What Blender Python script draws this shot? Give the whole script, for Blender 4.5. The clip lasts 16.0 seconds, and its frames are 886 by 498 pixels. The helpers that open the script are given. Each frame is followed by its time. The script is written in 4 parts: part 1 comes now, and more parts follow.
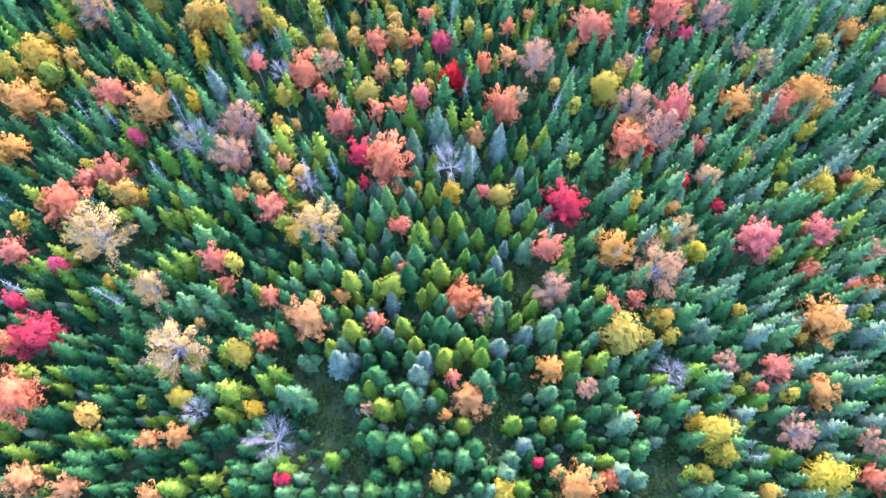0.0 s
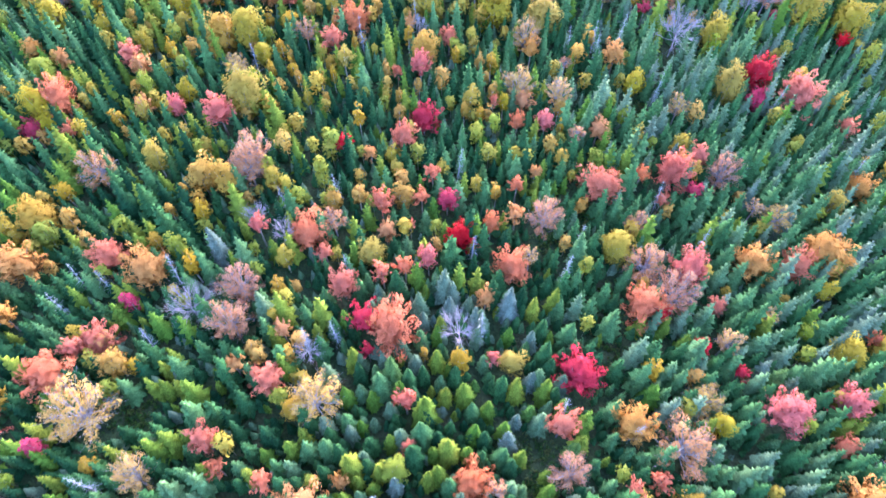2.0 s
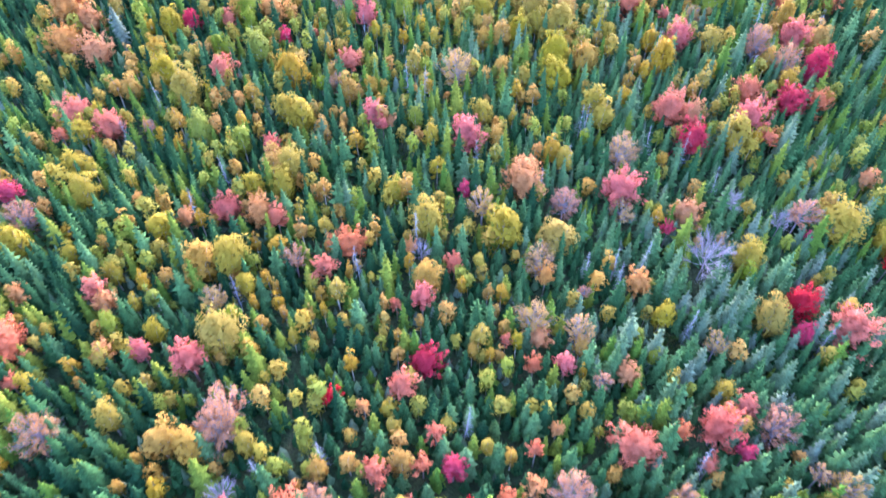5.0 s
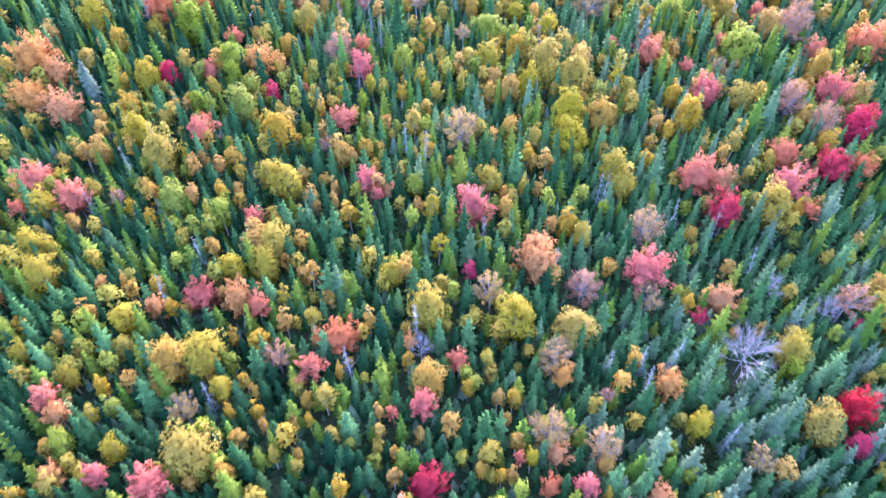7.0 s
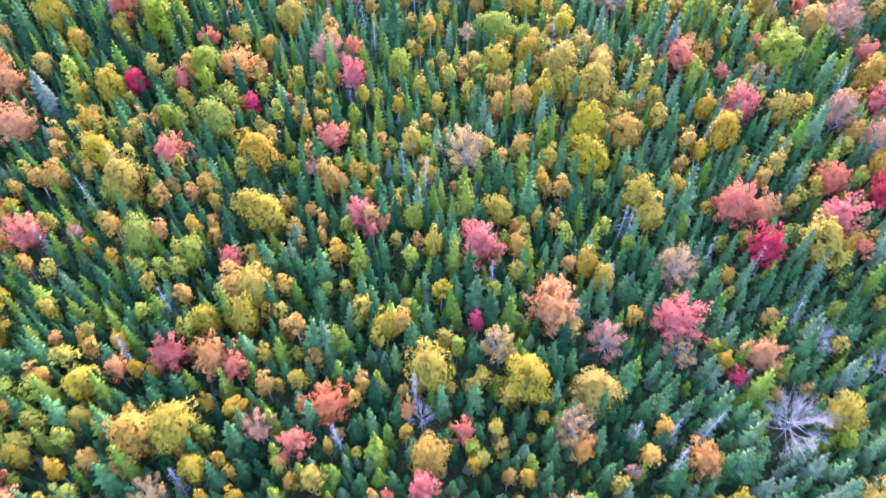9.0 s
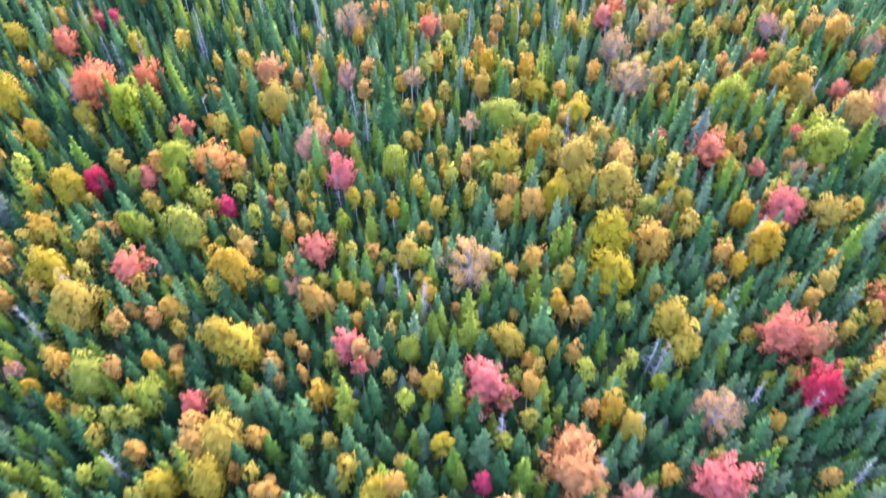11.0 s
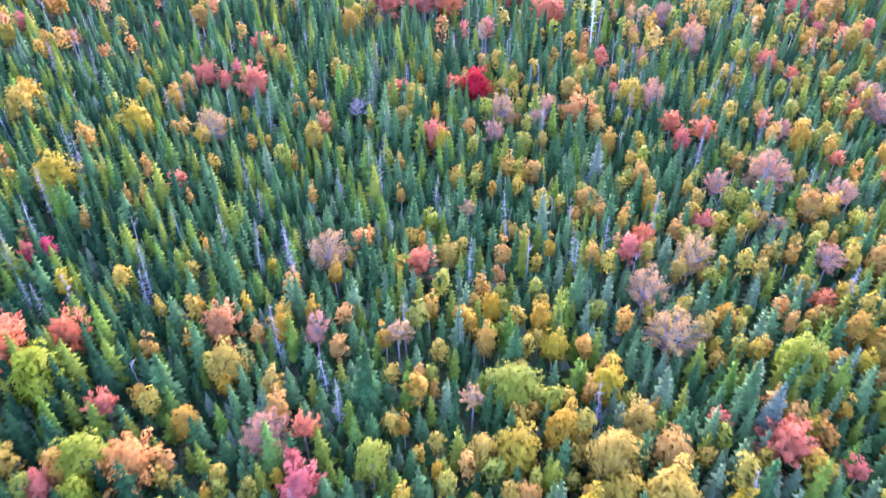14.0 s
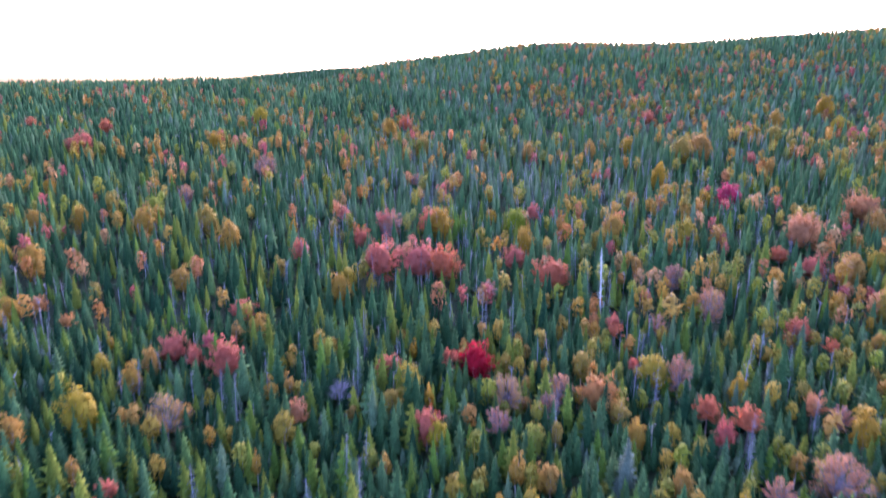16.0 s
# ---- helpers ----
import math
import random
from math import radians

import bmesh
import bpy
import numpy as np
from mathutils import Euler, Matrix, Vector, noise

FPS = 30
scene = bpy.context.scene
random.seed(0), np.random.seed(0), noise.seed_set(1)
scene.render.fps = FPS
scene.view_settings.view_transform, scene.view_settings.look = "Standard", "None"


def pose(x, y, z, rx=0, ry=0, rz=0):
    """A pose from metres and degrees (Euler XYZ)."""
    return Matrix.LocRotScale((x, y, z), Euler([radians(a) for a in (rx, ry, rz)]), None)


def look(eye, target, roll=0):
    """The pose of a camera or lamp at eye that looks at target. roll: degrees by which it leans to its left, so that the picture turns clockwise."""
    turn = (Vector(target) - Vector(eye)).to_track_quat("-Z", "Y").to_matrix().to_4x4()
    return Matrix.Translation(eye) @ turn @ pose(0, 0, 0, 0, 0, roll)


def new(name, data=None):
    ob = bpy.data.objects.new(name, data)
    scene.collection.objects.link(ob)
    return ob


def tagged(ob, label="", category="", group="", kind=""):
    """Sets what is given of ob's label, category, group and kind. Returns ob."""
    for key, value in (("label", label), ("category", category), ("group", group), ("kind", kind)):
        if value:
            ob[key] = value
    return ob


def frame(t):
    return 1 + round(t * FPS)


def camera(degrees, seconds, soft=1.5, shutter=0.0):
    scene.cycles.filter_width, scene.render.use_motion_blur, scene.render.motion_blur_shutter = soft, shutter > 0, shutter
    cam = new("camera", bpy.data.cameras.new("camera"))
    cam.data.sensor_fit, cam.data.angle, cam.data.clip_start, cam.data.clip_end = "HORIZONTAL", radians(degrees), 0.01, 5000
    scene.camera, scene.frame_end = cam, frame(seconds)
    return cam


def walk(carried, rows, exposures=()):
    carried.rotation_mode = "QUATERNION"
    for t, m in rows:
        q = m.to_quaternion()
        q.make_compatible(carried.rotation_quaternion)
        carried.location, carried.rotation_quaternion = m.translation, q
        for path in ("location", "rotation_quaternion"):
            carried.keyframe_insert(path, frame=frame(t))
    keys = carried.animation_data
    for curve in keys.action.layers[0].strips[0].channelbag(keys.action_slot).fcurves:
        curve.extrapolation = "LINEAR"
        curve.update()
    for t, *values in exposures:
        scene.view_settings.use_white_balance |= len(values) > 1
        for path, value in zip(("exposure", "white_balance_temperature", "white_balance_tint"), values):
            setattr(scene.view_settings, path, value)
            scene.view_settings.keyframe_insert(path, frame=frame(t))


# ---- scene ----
cam = camera(68.9, 16.0, soft=1.5, shutter=0.7)
METRES, EYE, TILT, LEAN, TURN = 149.5, 114.4, -66.8, 0.0, 0.0
ROWS = [
    (0.0, 0.0, 0.0, 0.0, 0.0, 0.0, -0.0),
    (0.5, -0.0021, 0.0067, 0.0141, -0.02, -0.05, -0.02),
    (1.0, -0.0046, 0.0153, 0.0337, -0.06, 1.66, -0.04),
    (1.5, -0.0071, 0.0244, 0.0542, -0.08, 5.59, -0.07),
    (2.0, -0.0084, 0.0342, 0.0747, -0.05, 8.7, -0.05),
    (2.5, -0.0108, 0.045, 0.0971, -0.1, 8.76, -0.05),
    (3.0, -0.0119, 0.0567, 0.1215, -0.08, 8.94, -0.06),
    (3.5, -0.0126, 0.0683, 0.1494, -0.08, 11.98, -0.06),
    (4.0, -0.013, 0.0804, 0.1763, -0.06, 15.9, -0.04),
    (6.5, -0.0166, 0.1476, 0.3129, -0.11, 21.16, -0.02),
    (7.0, -0.0179, 0.1613, 0.3408, -0.12, 21.14, -0.01),
    (7.5, -0.0189, 0.1752, 0.3691, -0.12, 21.12, 0.0),
    (8.0, -0.0198, 0.1896, 0.3943, -0.11, 18.27, 0.02),
    (10.5, -0.0202, 0.2597, 0.5432, -0.03, 17.89, 0.04),
    (11.0, -0.02, 0.2744, 0.5744, -0.02, 20.31, 0.04),
    (11.5, -0.0197, 0.2896, 0.606, -0.02, 22.99, 0.04),
    (12.0, -0.019, 0.3047, 0.6378, 0.03, 26.0, 0.06),
    (12.5, -0.0183, 0.3201, 0.6703, 0.07, 28.98, 0.08),
    (13.0, -0.017, 0.3363, 0.702, 0.09, 31.82, 0.07),
    (13.5, -0.0157, 0.3521, 0.7346, 0.08, 32.31, 0.09),
    (14.0, -0.0137, 0.3639, 0.77, 0.1, 32.29, 0.09),
    (14.5, -0.0121, 0.3747, 0.8063, 0.13, 35.93, 0.11),
    (15.0, -0.0102, 0.3862, 0.8413, 0.18, 41.62, 0.11),
    (15.5, -0.0085, 0.3979, 0.876, 0.23, 47.38, 0.11),
    (16.0, -0.0066, 0.4104, 0.9092, 0.26, 52.15, 0.09),
]
EXPOSURES = [(0.0, 3.77, 5370, 13), (2.0, 3.84, 5330, 21), (7.0, 3.85, 5300, 31), (9.5, 3.8, 5750, 31), (11.0, 3.84, 6020, 33), (12.5, 3.86, 5720, 42), (14.0, 3.8, 5480, 46), (15.0, 3.89, 5320, 59), (15.5, 3.81, 5220, 64), (15.7, 3.45, 5220, 60), (16.0, 2.68, 5180, 52)]
walk(cam, [(t, pose(0, 0, EYE, TILT, LEAN, TURN) @ pose(METRES * x, METRES * y, METRES * z, 90 + pitch, roll, yaw)) for t, x, y, z, yaw, pitch, roll in ROWS], EXPOSURES)

# ---- light: the evening sky, with the sun just behind the ridge ahead ----
SUN_HEIGHT, SUN_TURN = radians(18), radians(12)
world = bpy.data.worlds.new("world")
scene.world = world
world.use_nodes = True
sky = world.node_tree.nodes.new("ShaderNodeTexSky")
sky.sky_type, sky.sun_disc = "NISHITA", False
sky.sun_elevation, sky.sun_rotation = SUN_HEIGHT, SUN_TURN
sky.air_density, sky.dust_density, sky.ozone_density = 1.0, 4.0, 1.0
backing = world.node_tree.nodes["Background"]
backing.inputs["Strength"].default_value = 0.15
world.node_tree.links.new(sky.outputs["Color"], backing.inputs["Color"])
sun_data = bpy.data.lights.new("sun", "SUN")
sun_data.energy, sun_data.angle, sun_data.color = 0.5, radians(60), (1.0, 0.93, 0.84)
sun = new("sun", sun_data)
sun.matrix_world = look((0, 0, 300), (-math.sin(SUN_TURN) * math.cos(SUN_HEIGHT), -math.cos(SUN_TURN) * math.cos(SUN_HEIGHT), 300 - math.sin(SUN_HEIGHT)))

# ---- materials ----
rng = np.random.default_rng(7)


def node(tree, kind, **values):
    n = tree.nodes.new("ShaderNode" + kind)
    for key, value in values.items():
        n.inputs[key.replace("_", " ")].default_value = value
    return n


def material(name):
    m = bpy.data.materials.new(name)
    m.use_nodes = True
    return m, m.node_tree, m.node_tree.nodes["Principled BSDF"], m.node_tree.nodes["Material Output"]


def ramp(tree, factor, stops):
    r = tree.nodes.new("ShaderNodeValToRGB")
    while len(r.color_ramp.elements) < len(stops):
        r.color_ramp.elements.new(0.5)
    for element, (at, colour) in zip(r.color_ramp.elements, stops):
        element.position, element.color = at, (*colour, 1)
    tree.links.new(factor, r.inputs["Fac"])
    return r.outputs["Color"]


def mixed(tree, mode, amount, a, b):
    m = tree.nodes.new("ShaderNodeMix")
    m.data_type, m.blend_type = "RGBA", mode
    for socket, value in ((m.inputs[0], amount), (m.inputs[6], a), (m.inputs[7], b)):
        if isinstance(value, bpy.types.NodeSocket):
            tree.links.new(value, socket)
        else:
            socket.default_value = value
    return m.outputs[2]


def leafy(tree, shader, out, colour, through_light, rough=0.75, gloss=0.2):
    """Leaf gloss, with some light passing through the blade."""
    tree.links.new(colour, shader.inputs["Base Color"])
    shader.inputs["Roughness"].default_value = rough
    shader.inputs["Specular IOR Level"].default_value = gloss
    trans = tree.nodes.new("ShaderNodeBsdfTranslucent")
    tree.links.new(colour, trans.inputs["Color"])
    mix = tree.nodes.new("ShaderNodeMixShader")
    mix.inputs[0].default_value = through_light
    tree.links.new(shader.outputs[0], mix.inputs[1])
    tree.links.new(trans.outputs[0], mix.inputs[2])
    tree.links.new(mix.outputs[0], out.inputs["Surface"])


def grain(tree, scale, low, high):
    """Mottling in world metres, between two grey factors."""
    place = tree.nodes.new("ShaderNodeNewGeometry")
    n = node(tree, "TexNoise", Scale=scale, Detail=3.0)
    tree.links.new(place.outputs["Position"], n.inputs["Vector"])
    return ramp(tree, n.outputs["Fac"], [(0.3, (low,) * 3), (0.7, (high,) * 3)])


def island(tree, low, high):
    geo = tree.nodes.new("ShaderNodeNewGeometry")
    return ramp(tree, geo.outputs["Random Per Island"], [(0.0, (low,) * 3), (1.0, (high,) * 3)])


SPRUCE = [(0.0, (0.015, 0.054, 0.023)), (0.20, (0.042, 0.116, 0.039)), (0.42, (0.085, 0.176, 0.066)), (0.58, (0.122, 0.180, 0.110)), (0.69, (0.128, 0.170, 0.148)), (0.76, (0.082, 0.172, 0.023)), (1.0, (0.185, 0.220, 0.028))]


def spruce_material(name, joined):
    m, tree, shader, out = material(name)
    if joined:
        source = tree.nodes.new("ShaderNodeAttribute")
        source.attribute_name = "tone"
        value = source.outputs["Fac"]
    else:
        value = tree.nodes.new("ShaderNodeObjectInfo").outputs["Random"]
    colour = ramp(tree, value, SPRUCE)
    colour = mixed(tree, "MULTIPLY", 1.0, colour, island(tree, 0.74, 1.26))
    colour = mixed(tree, "MULTIPLY", 1.0, colour, grain(tree, 0.5, 0.86, 1.14))
    colour = mixed(tree, "MULTIPLY", 1.0, colour, grain(tree, 4.5, 0.62, 1.38))
    leafy(tree, shader, out, colour, 0.26, 1.0, 0.10)
    return m


LEAVES = {
    "S": (0.432, 0.035, 0.074), "R": (0.515, 0.158, 0.099), "P": (0.432, 0.212, 0.121), "O": (0.488, 0.228, 0.088), "T": (0.442, 0.276, 0.103),
    "Y": (0.363, 0.274, 0.039), "A": (0.405, 0.245, 0.042), "G": (0.230, 0.271, 0.031), "K": (0.515, 0.136, 0.120), "M": (0.483, 0.039, 0.097), "B": (0.184, 0.166, 0.184)}


def leaf_material(name, base=None):
    """Autumn leaves; without a base colour each crown's own colour is kept with the mesh."""
    m, tree, shader, out = material(name)
    if base:
        h = tree.nodes.new("ShaderNodeHueSaturation")
        h.inputs["Color"].default_value = (*base, 1)
        info = tree.nodes.new("ShaderNodeObjectInfo")
        for low, high, socket in ((0.496, 0.513, "Hue"), (0.95, 1.08, "Saturation")):
            span = tree.nodes.new("ShaderNodeMapRange")
            span.inputs["To Min"].default_value, span.inputs["To Max"].default_value = low, high
            tree.links.new(info.outputs["Random"], span.inputs["Value"])
            tree.links.new(span.outputs[0], h.inputs[socket])
        colour = h.outputs["Color"]
    else:
        source = tree.nodes.new("ShaderNodeAttribute")
        source.attribute_name = "leaf"
        colour = source.outputs["Color"]
    colour = mixed(tree, "MULTIPLY", 1.0, colour, island(tree, 0.87, 1.13))
    colour = mixed(tree, "MULTIPLY", 1.0, colour, grain(tree, 0.9, 0.84, 1.16))
    leafy(tree, shader, out, colour, 0.42)
    return m


def bark_material(name, dark, light, scale):
    m, tree, shader, out = material(name)
    place = tree.nodes.new("ShaderNodeTexCoord")
    n = node(tree, "TexNoise", Scale=scale, Detail=5.0)
    tree.links.new(place.outputs["Object"], n.inputs["Vector"])
    tree.links.new(ramp(tree, n.outputs["Fac"], [(0.35, dark), (0.65, light)]), shader.inputs["Base Color"])
    bump = node(tree, "Bump", Strength=0.6, Distance=0.03)
    tree.links.new(n.outputs["Fac"], bump.inputs["Height"])
    tree.links.new(bump.outputs[0], shader.inputs["Normal"])
    shader.inputs["Roughness"].default_value = 0.9
    return m


def ground_material():
    m, tree, shader, out = material("forest_floor")
    place = tree.nodes.new("ShaderNodeNewGeometry")
    coarse = node(tree, "TexNoise", Scale=0.18, Detail=5.0)
    fine = node(tree, "TexNoise", Scale=2.6, Detail=6.0)
    for n in (coarse, fine):
        tree.links.new(place.outputs["Position"], n.inputs["Vector"])
    a = ramp(tree, coarse.outputs["Fac"], [(0.3, (0.012, 0.028, 0.010)), (0.5, (0.026, 0.050, 0.015)), (0.7, (0.058, 0.062, 0.026))])
    b = ramp(tree, fine.outputs["Fac"], [(0.3, (0.5, 0.5, 0.5)), (0.7, (1.4, 1.4, 1.3))])
    tree.links.new(mixed(tree, "MULTIPLY", 1.0, a, b), shader.inputs["Base Color"])
    bump = node(tree, "Bump", Strength=1.0, Distance=0.25)
    tree.links.new(fine.outputs["Fac"], bump.inputs["Height"])
    tree.links.new(bump.outputs[0], shader.inputs["Normal"])
    shader.inputs["Roughness"].default_value = 0.95
    return m


NEEDLES, NEEDLES_JOINED = spruce_material("spruce_needles", False), spruce_material("spruce_needles_stand", True)
LEAF = {key: leaf_material("leaves_" + key.lower(), colour) for key, colour in LEAVES.items()}
LEAF_JOINED = leaf_material("leaves_stand")
SPRUCE_BARK = bark_material("spruce_bark", (0.09, 0.075, 0.065), (0.20, 0.175, 0.155), 3.0)
MAPLE_BARK = bark_material("maple_bark", (0.11, 0.095, 0.085), (0.26, 0.235, 0.22), 2.5)
BIRCH_BARK = bark_material("birch_bark", (0.22, 0.20, 0.18), (0.55, 0.53, 0.50), 2.0)
BARE_WOOD = bark_material("bare_limbs", (0.17, 0.155, 0.18), (0.31, 0.285, 0.33), 2.0)
DEAD_WOOD = bark_material("weathered_wood", (0.15, 0.165, 0.195), (0.30, 0.325, 0.37), 2.0)
BLEACHED_WOOD = bark_material("bleached_wood", (0.42, 0.43, 0.45), (0.70, 0.71, 0.73), 2.0)
FLOOR = ground_material()

# ---- the lie of the land ----
LAND_Y = [-4600, -520, -78, 0, 26, 58.5, 97.5, 130, 169, 208, 260, 305.5, 338, 390, 455, 546, 650, 780, 1040, 1560, 6500]
LAND_Z = [-7.2, 3.2, 10.4, 11.8, 13, 15.2, 21.8, 28.6, 37.4, 44.5, 53, 61.4, 67.6, 76, 85.8, 98.2, 105.2, 105.2, 89, 64.3, 44.8]


def ease(u):
    u = np.clip(u, 0, 1)
    return u * u * (3 - 2 * u)


def swell(x, y, cx, cy, wx, wy):
    return np.exp(-((x - cx) / wx) ** 2 - ((y - cy) / wy) ** 2)


def land(x, y):
    """The height of the ground: a slope that climbs ahead to a long ridge, higher towards the east."""
    x, y = np.asarray(x, float), np.asarray(y, float)
    z = sum(np.interp(y + d, LAND_Y, LAND_Z) for d in (-20, -10, 0, 10, 20)) / 5
    z = z - 0.065 * np.clip(x, -156, 156) * (1 - ease((y - 78) / 97.5))
    far = ease((y - 305) / 338)
    z = z + far * (40 * swell(x, y, 430, 728, 221, 312) + 27 * swell(x, y, 95, 780, 195, 260) + 60 * swell(x, y, -120, 1495, 429, 325) - 14 * swell(x, y, -120, 720, 38, 240) - 2 * swell(x, y, 178, 720, 60, 260) + 1.5 * swell(x, y, 70, 720, 50, 260) - 0.6)
    return z + 0.5 * np.sin(x * 0.11 + 1.3 * np.sin(y * 0.05)) * np.sin(y * 0.09 + 0.6)


def fill(mesh, verts, tris, smooth=False):
    verts, tris = np.asarray(verts, np.float32), np.asarray(tris, np.int32)
    mesh.vertices.add(len(verts))
    mesh.vertices.foreach_set("co", verts.ravel())
    mesh.loops.add(tris.size)
    mesh.loops.foreach_set("vertex_index", tris.ravel())
    mesh.polygons.add(len(tris))
    mesh.polygons.foreach_set("loop_start", np.arange(0, tris.size, 3, dtype=np.int32))
    mesh.polygons.foreach_set("use_smooth", np.full(len(tris), smooth))
    mesh.update(calc_edges=True)
    return mesh


xs = np.unique(np.concatenate([np.arange(-390, 391, 10.0), np.linspace(-1200, 1200, 61), np.linspace(-4200, 4200, 29)]))
ys = np.unique(np.concatenate([np.arange(-80, 560, 10.0), np.linspace(-400, 1700, 85), np.linspace(-4200, 4600, 29)]))
gx, gy = np.meshgrid(xs, ys)
nx, ny = len(xs), len(ys)
corner = (np.arange(ny - 1)[:, None] * nx + np.arange(nx - 1)[None]).ravel()
ground_mesh = fill(bpy.data.meshes.new("ground"), np.stack([gx.ravel(), gy.ravel(), land(gx, gy).ravel()], 1),
                   np.concatenate([np.stack([corner, corner + 1, corner + nx + 1], 1), np.stack([corner, corner + nx + 1, corner + nx], 1)]), True)
ground_mesh.materials.append(FLOOR)
ground = tagged(new("ground", ground_mesh), "mossy forest floor with low green undergrowth on a slope", "ground", kind="structure")


# ---- shapes of trees: each gives vertices and triangles ----
def joined(pieces):
    verts, tris, n = [], [], 0
    for v, f in pieces:
        verts.append(np.asarray(v, float))
        tris.append(np.asarray(f, int) + n)
        n += len(v)
    return np.concatenate(verts), np.concatenate(tris)


def stick(a, b, ra, rb, sides=5):
    """A tapered round stick from a to b."""
    a, b = np.asarray(a, float), np.asarray(b, float)
    d = (b - a) / np.linalg.norm(b - a)
    u = np.cross(d, (0.3, 0.9, 0.2) if abs(d[2]) > 0.8 else (0, 0, 1))
    u /= np.linalg.norm(u)
    w = np.cross(d, u)
    turn = np.arange(sides) / sides * 2 * math.pi
    ring = np.cos(turn)[:, None] * u + np.sin(turn)[:, None] * w
    verts = np.concatenate([a + ring * ra, b + ring * rb])
    tris = []
    for i in range(sides):
        j = (i + 1) % sides
        tris += [(i, j, sides + j), (i, sides + j, sides + i)]
    return verts, np.array(tris)


def spruce_crown(r, height, wide, boughs, sprigs):
    """Drooping feathery boughs set in a rising spiral round a spire, ragged in length."""
    pieces, unit = [], height / 10
    start = r.uniform(0, 6.28)
    side_bulge = np.array([r.uniform(0, 6.28), r.uniform(0, 0.16)])
    for i in range(boughs):
        f = ((i + r.uniform(0, 1)) / boughs) ** 1.18
        z = height * (0.10 + 0.87 * f)
        a = start + i * 2.39996 + r.uniform(-0.35, 0.35)
        reach = wide * (1 - f) ** 0.78 * (0.80 if f < 0.06 else 1) * (1 + side_bulge[1] * math.cos(a - side_bulge[0])) + 0.06 * unit
        long = reach * r.uniform(0.76, 1.16)
        droop = long * (0.50 - 0.85 * f) + r.uniform(-0.08, 0.12) * unit
        out, side = np.array([math.cos(a), math.sin(a), 0]), np.array([-math.sin(a), math.cos(a), 0])
        broad = long * r.uniform(0.22, 0.34) + 0.035 * unit
        root = np.array([0, 0, z + 0.16 * unit])
        tip = out * long + (0, 0, z - droop)
        mid = out * long * r.uniform(0.42, 0.62) + (0, 0, z - droop * 0.36)
        pieces.append(([root, mid + side * broad - (0, 0, 0.16 * long), tip, mid - side * broad - (0, 0, 0.16 * long)], [(0, 2, 1), (0, 3, 2)]))
        if sprigs and long > 0.3 * unit:
            for s in (-1, 1):
                end = out * long * r.uniform(0.72, 0.98) + side * s * broad * r.uniform(1.1, 1.8) + (0, 0, z - droop * 1.05 - 0.06 * unit)
                pieces.append(([out * long * 0.25 + (0, 0, z), mid + side * s * broad * 0.3 + (0, 0, 0.05 * unit), end], [(0, 1, 2)] if s < 0 else [(0, 2, 1)]))
    turn = np.arange(6) / 6 * 6.283
    skirt = np.stack([np.cos(turn) * wide * 0.56, np.sin(turn) * wide * 0.56, np.full(6, height * 0.10)], 1)
    pieces.append((np.concatenate([skirt, [(0, 0, height * 0.97)]]), [(i, (i + 1) % 6, 6) for i in range(6)]))
    return joined(pieces)


def spruce_trunk(height):
    return stick((0, 0, -0.3), (0, 0, height * 0.9), 0.02 * height * 0.7, 0.02)


def far_spruce(r, height, wide):
    """A spruce of a far wood: two ragged tiers."""
    pieces = []
    for low, top, reach in ((0.08, 0.72, 1.0), (0.42, 1.0, 0.6)):
        turn = np.arange(5) / 5 * 6.283 + r.uniform(0, 6)
        rad = wide * reach * r.uniform(0.75, 1.2, 5)
        ring = np.stack([np.cos(turn) * rad, np.sin(turn) * rad, height * (low + r.uniform(-0.04, 0.04, 5))], 1)
        pieces.append((np.concatenate([ring, [(0, 0, height * top)]]), [(i, (i + 1) % 5, 5) for i in range(5)]))
    return joined(pieces)


def leaf_cloud(r, lobes, count, size, stretch):
    """Leaf sprays on the lobes of a crown: small blades, mostly on the shell, lying outward."""
    pick = r.integers(0, len(lobes), count)
    centre = np.array([l[0] for l in lobes])[pick]
    radius = np.array([l[1] for l in lobes])[pick][:, None]
    axis = np.array([l[2] for l in lobes])[pick]
    way = r.normal(size=(count, 3))
    way[:, 2] += 0.35
    way /= np.linalg.norm(way, axis=1)[:, None]
    along = (way * axis).sum(1)[:, None]
    place = centre + radius * (way + axis * along * stretch) * r.uniform(0.55, 1.05, (count, 1)) ** 0.5
    normal = way + r.normal(size=(count, 3)) * 0.55
    normal /= np.linalg.norm(normal, axis=1)[:, None]
    u = np.cross(normal, r.normal(size=(count, 3)) + axis * 2 * stretch)
    u /= np.linalg.norm(u, axis=1)[:, None] + 1e-6
    w = np.cross(normal, u)
    s = size * r.uniform(0.6, 1.35, (count, 1))
    wide = 0.62 - 0.2 * min(stretch, 1)
    verts = np.stack([place - w * s * 0.8 + u * s * wide, place + w * s * 1.1 + normal * s * 0.2, place - w * s * 0.7 - u * s * wide], 1).reshape(-1, 3)
    return verts, np.arange(count * 3).reshape(-1, 3)


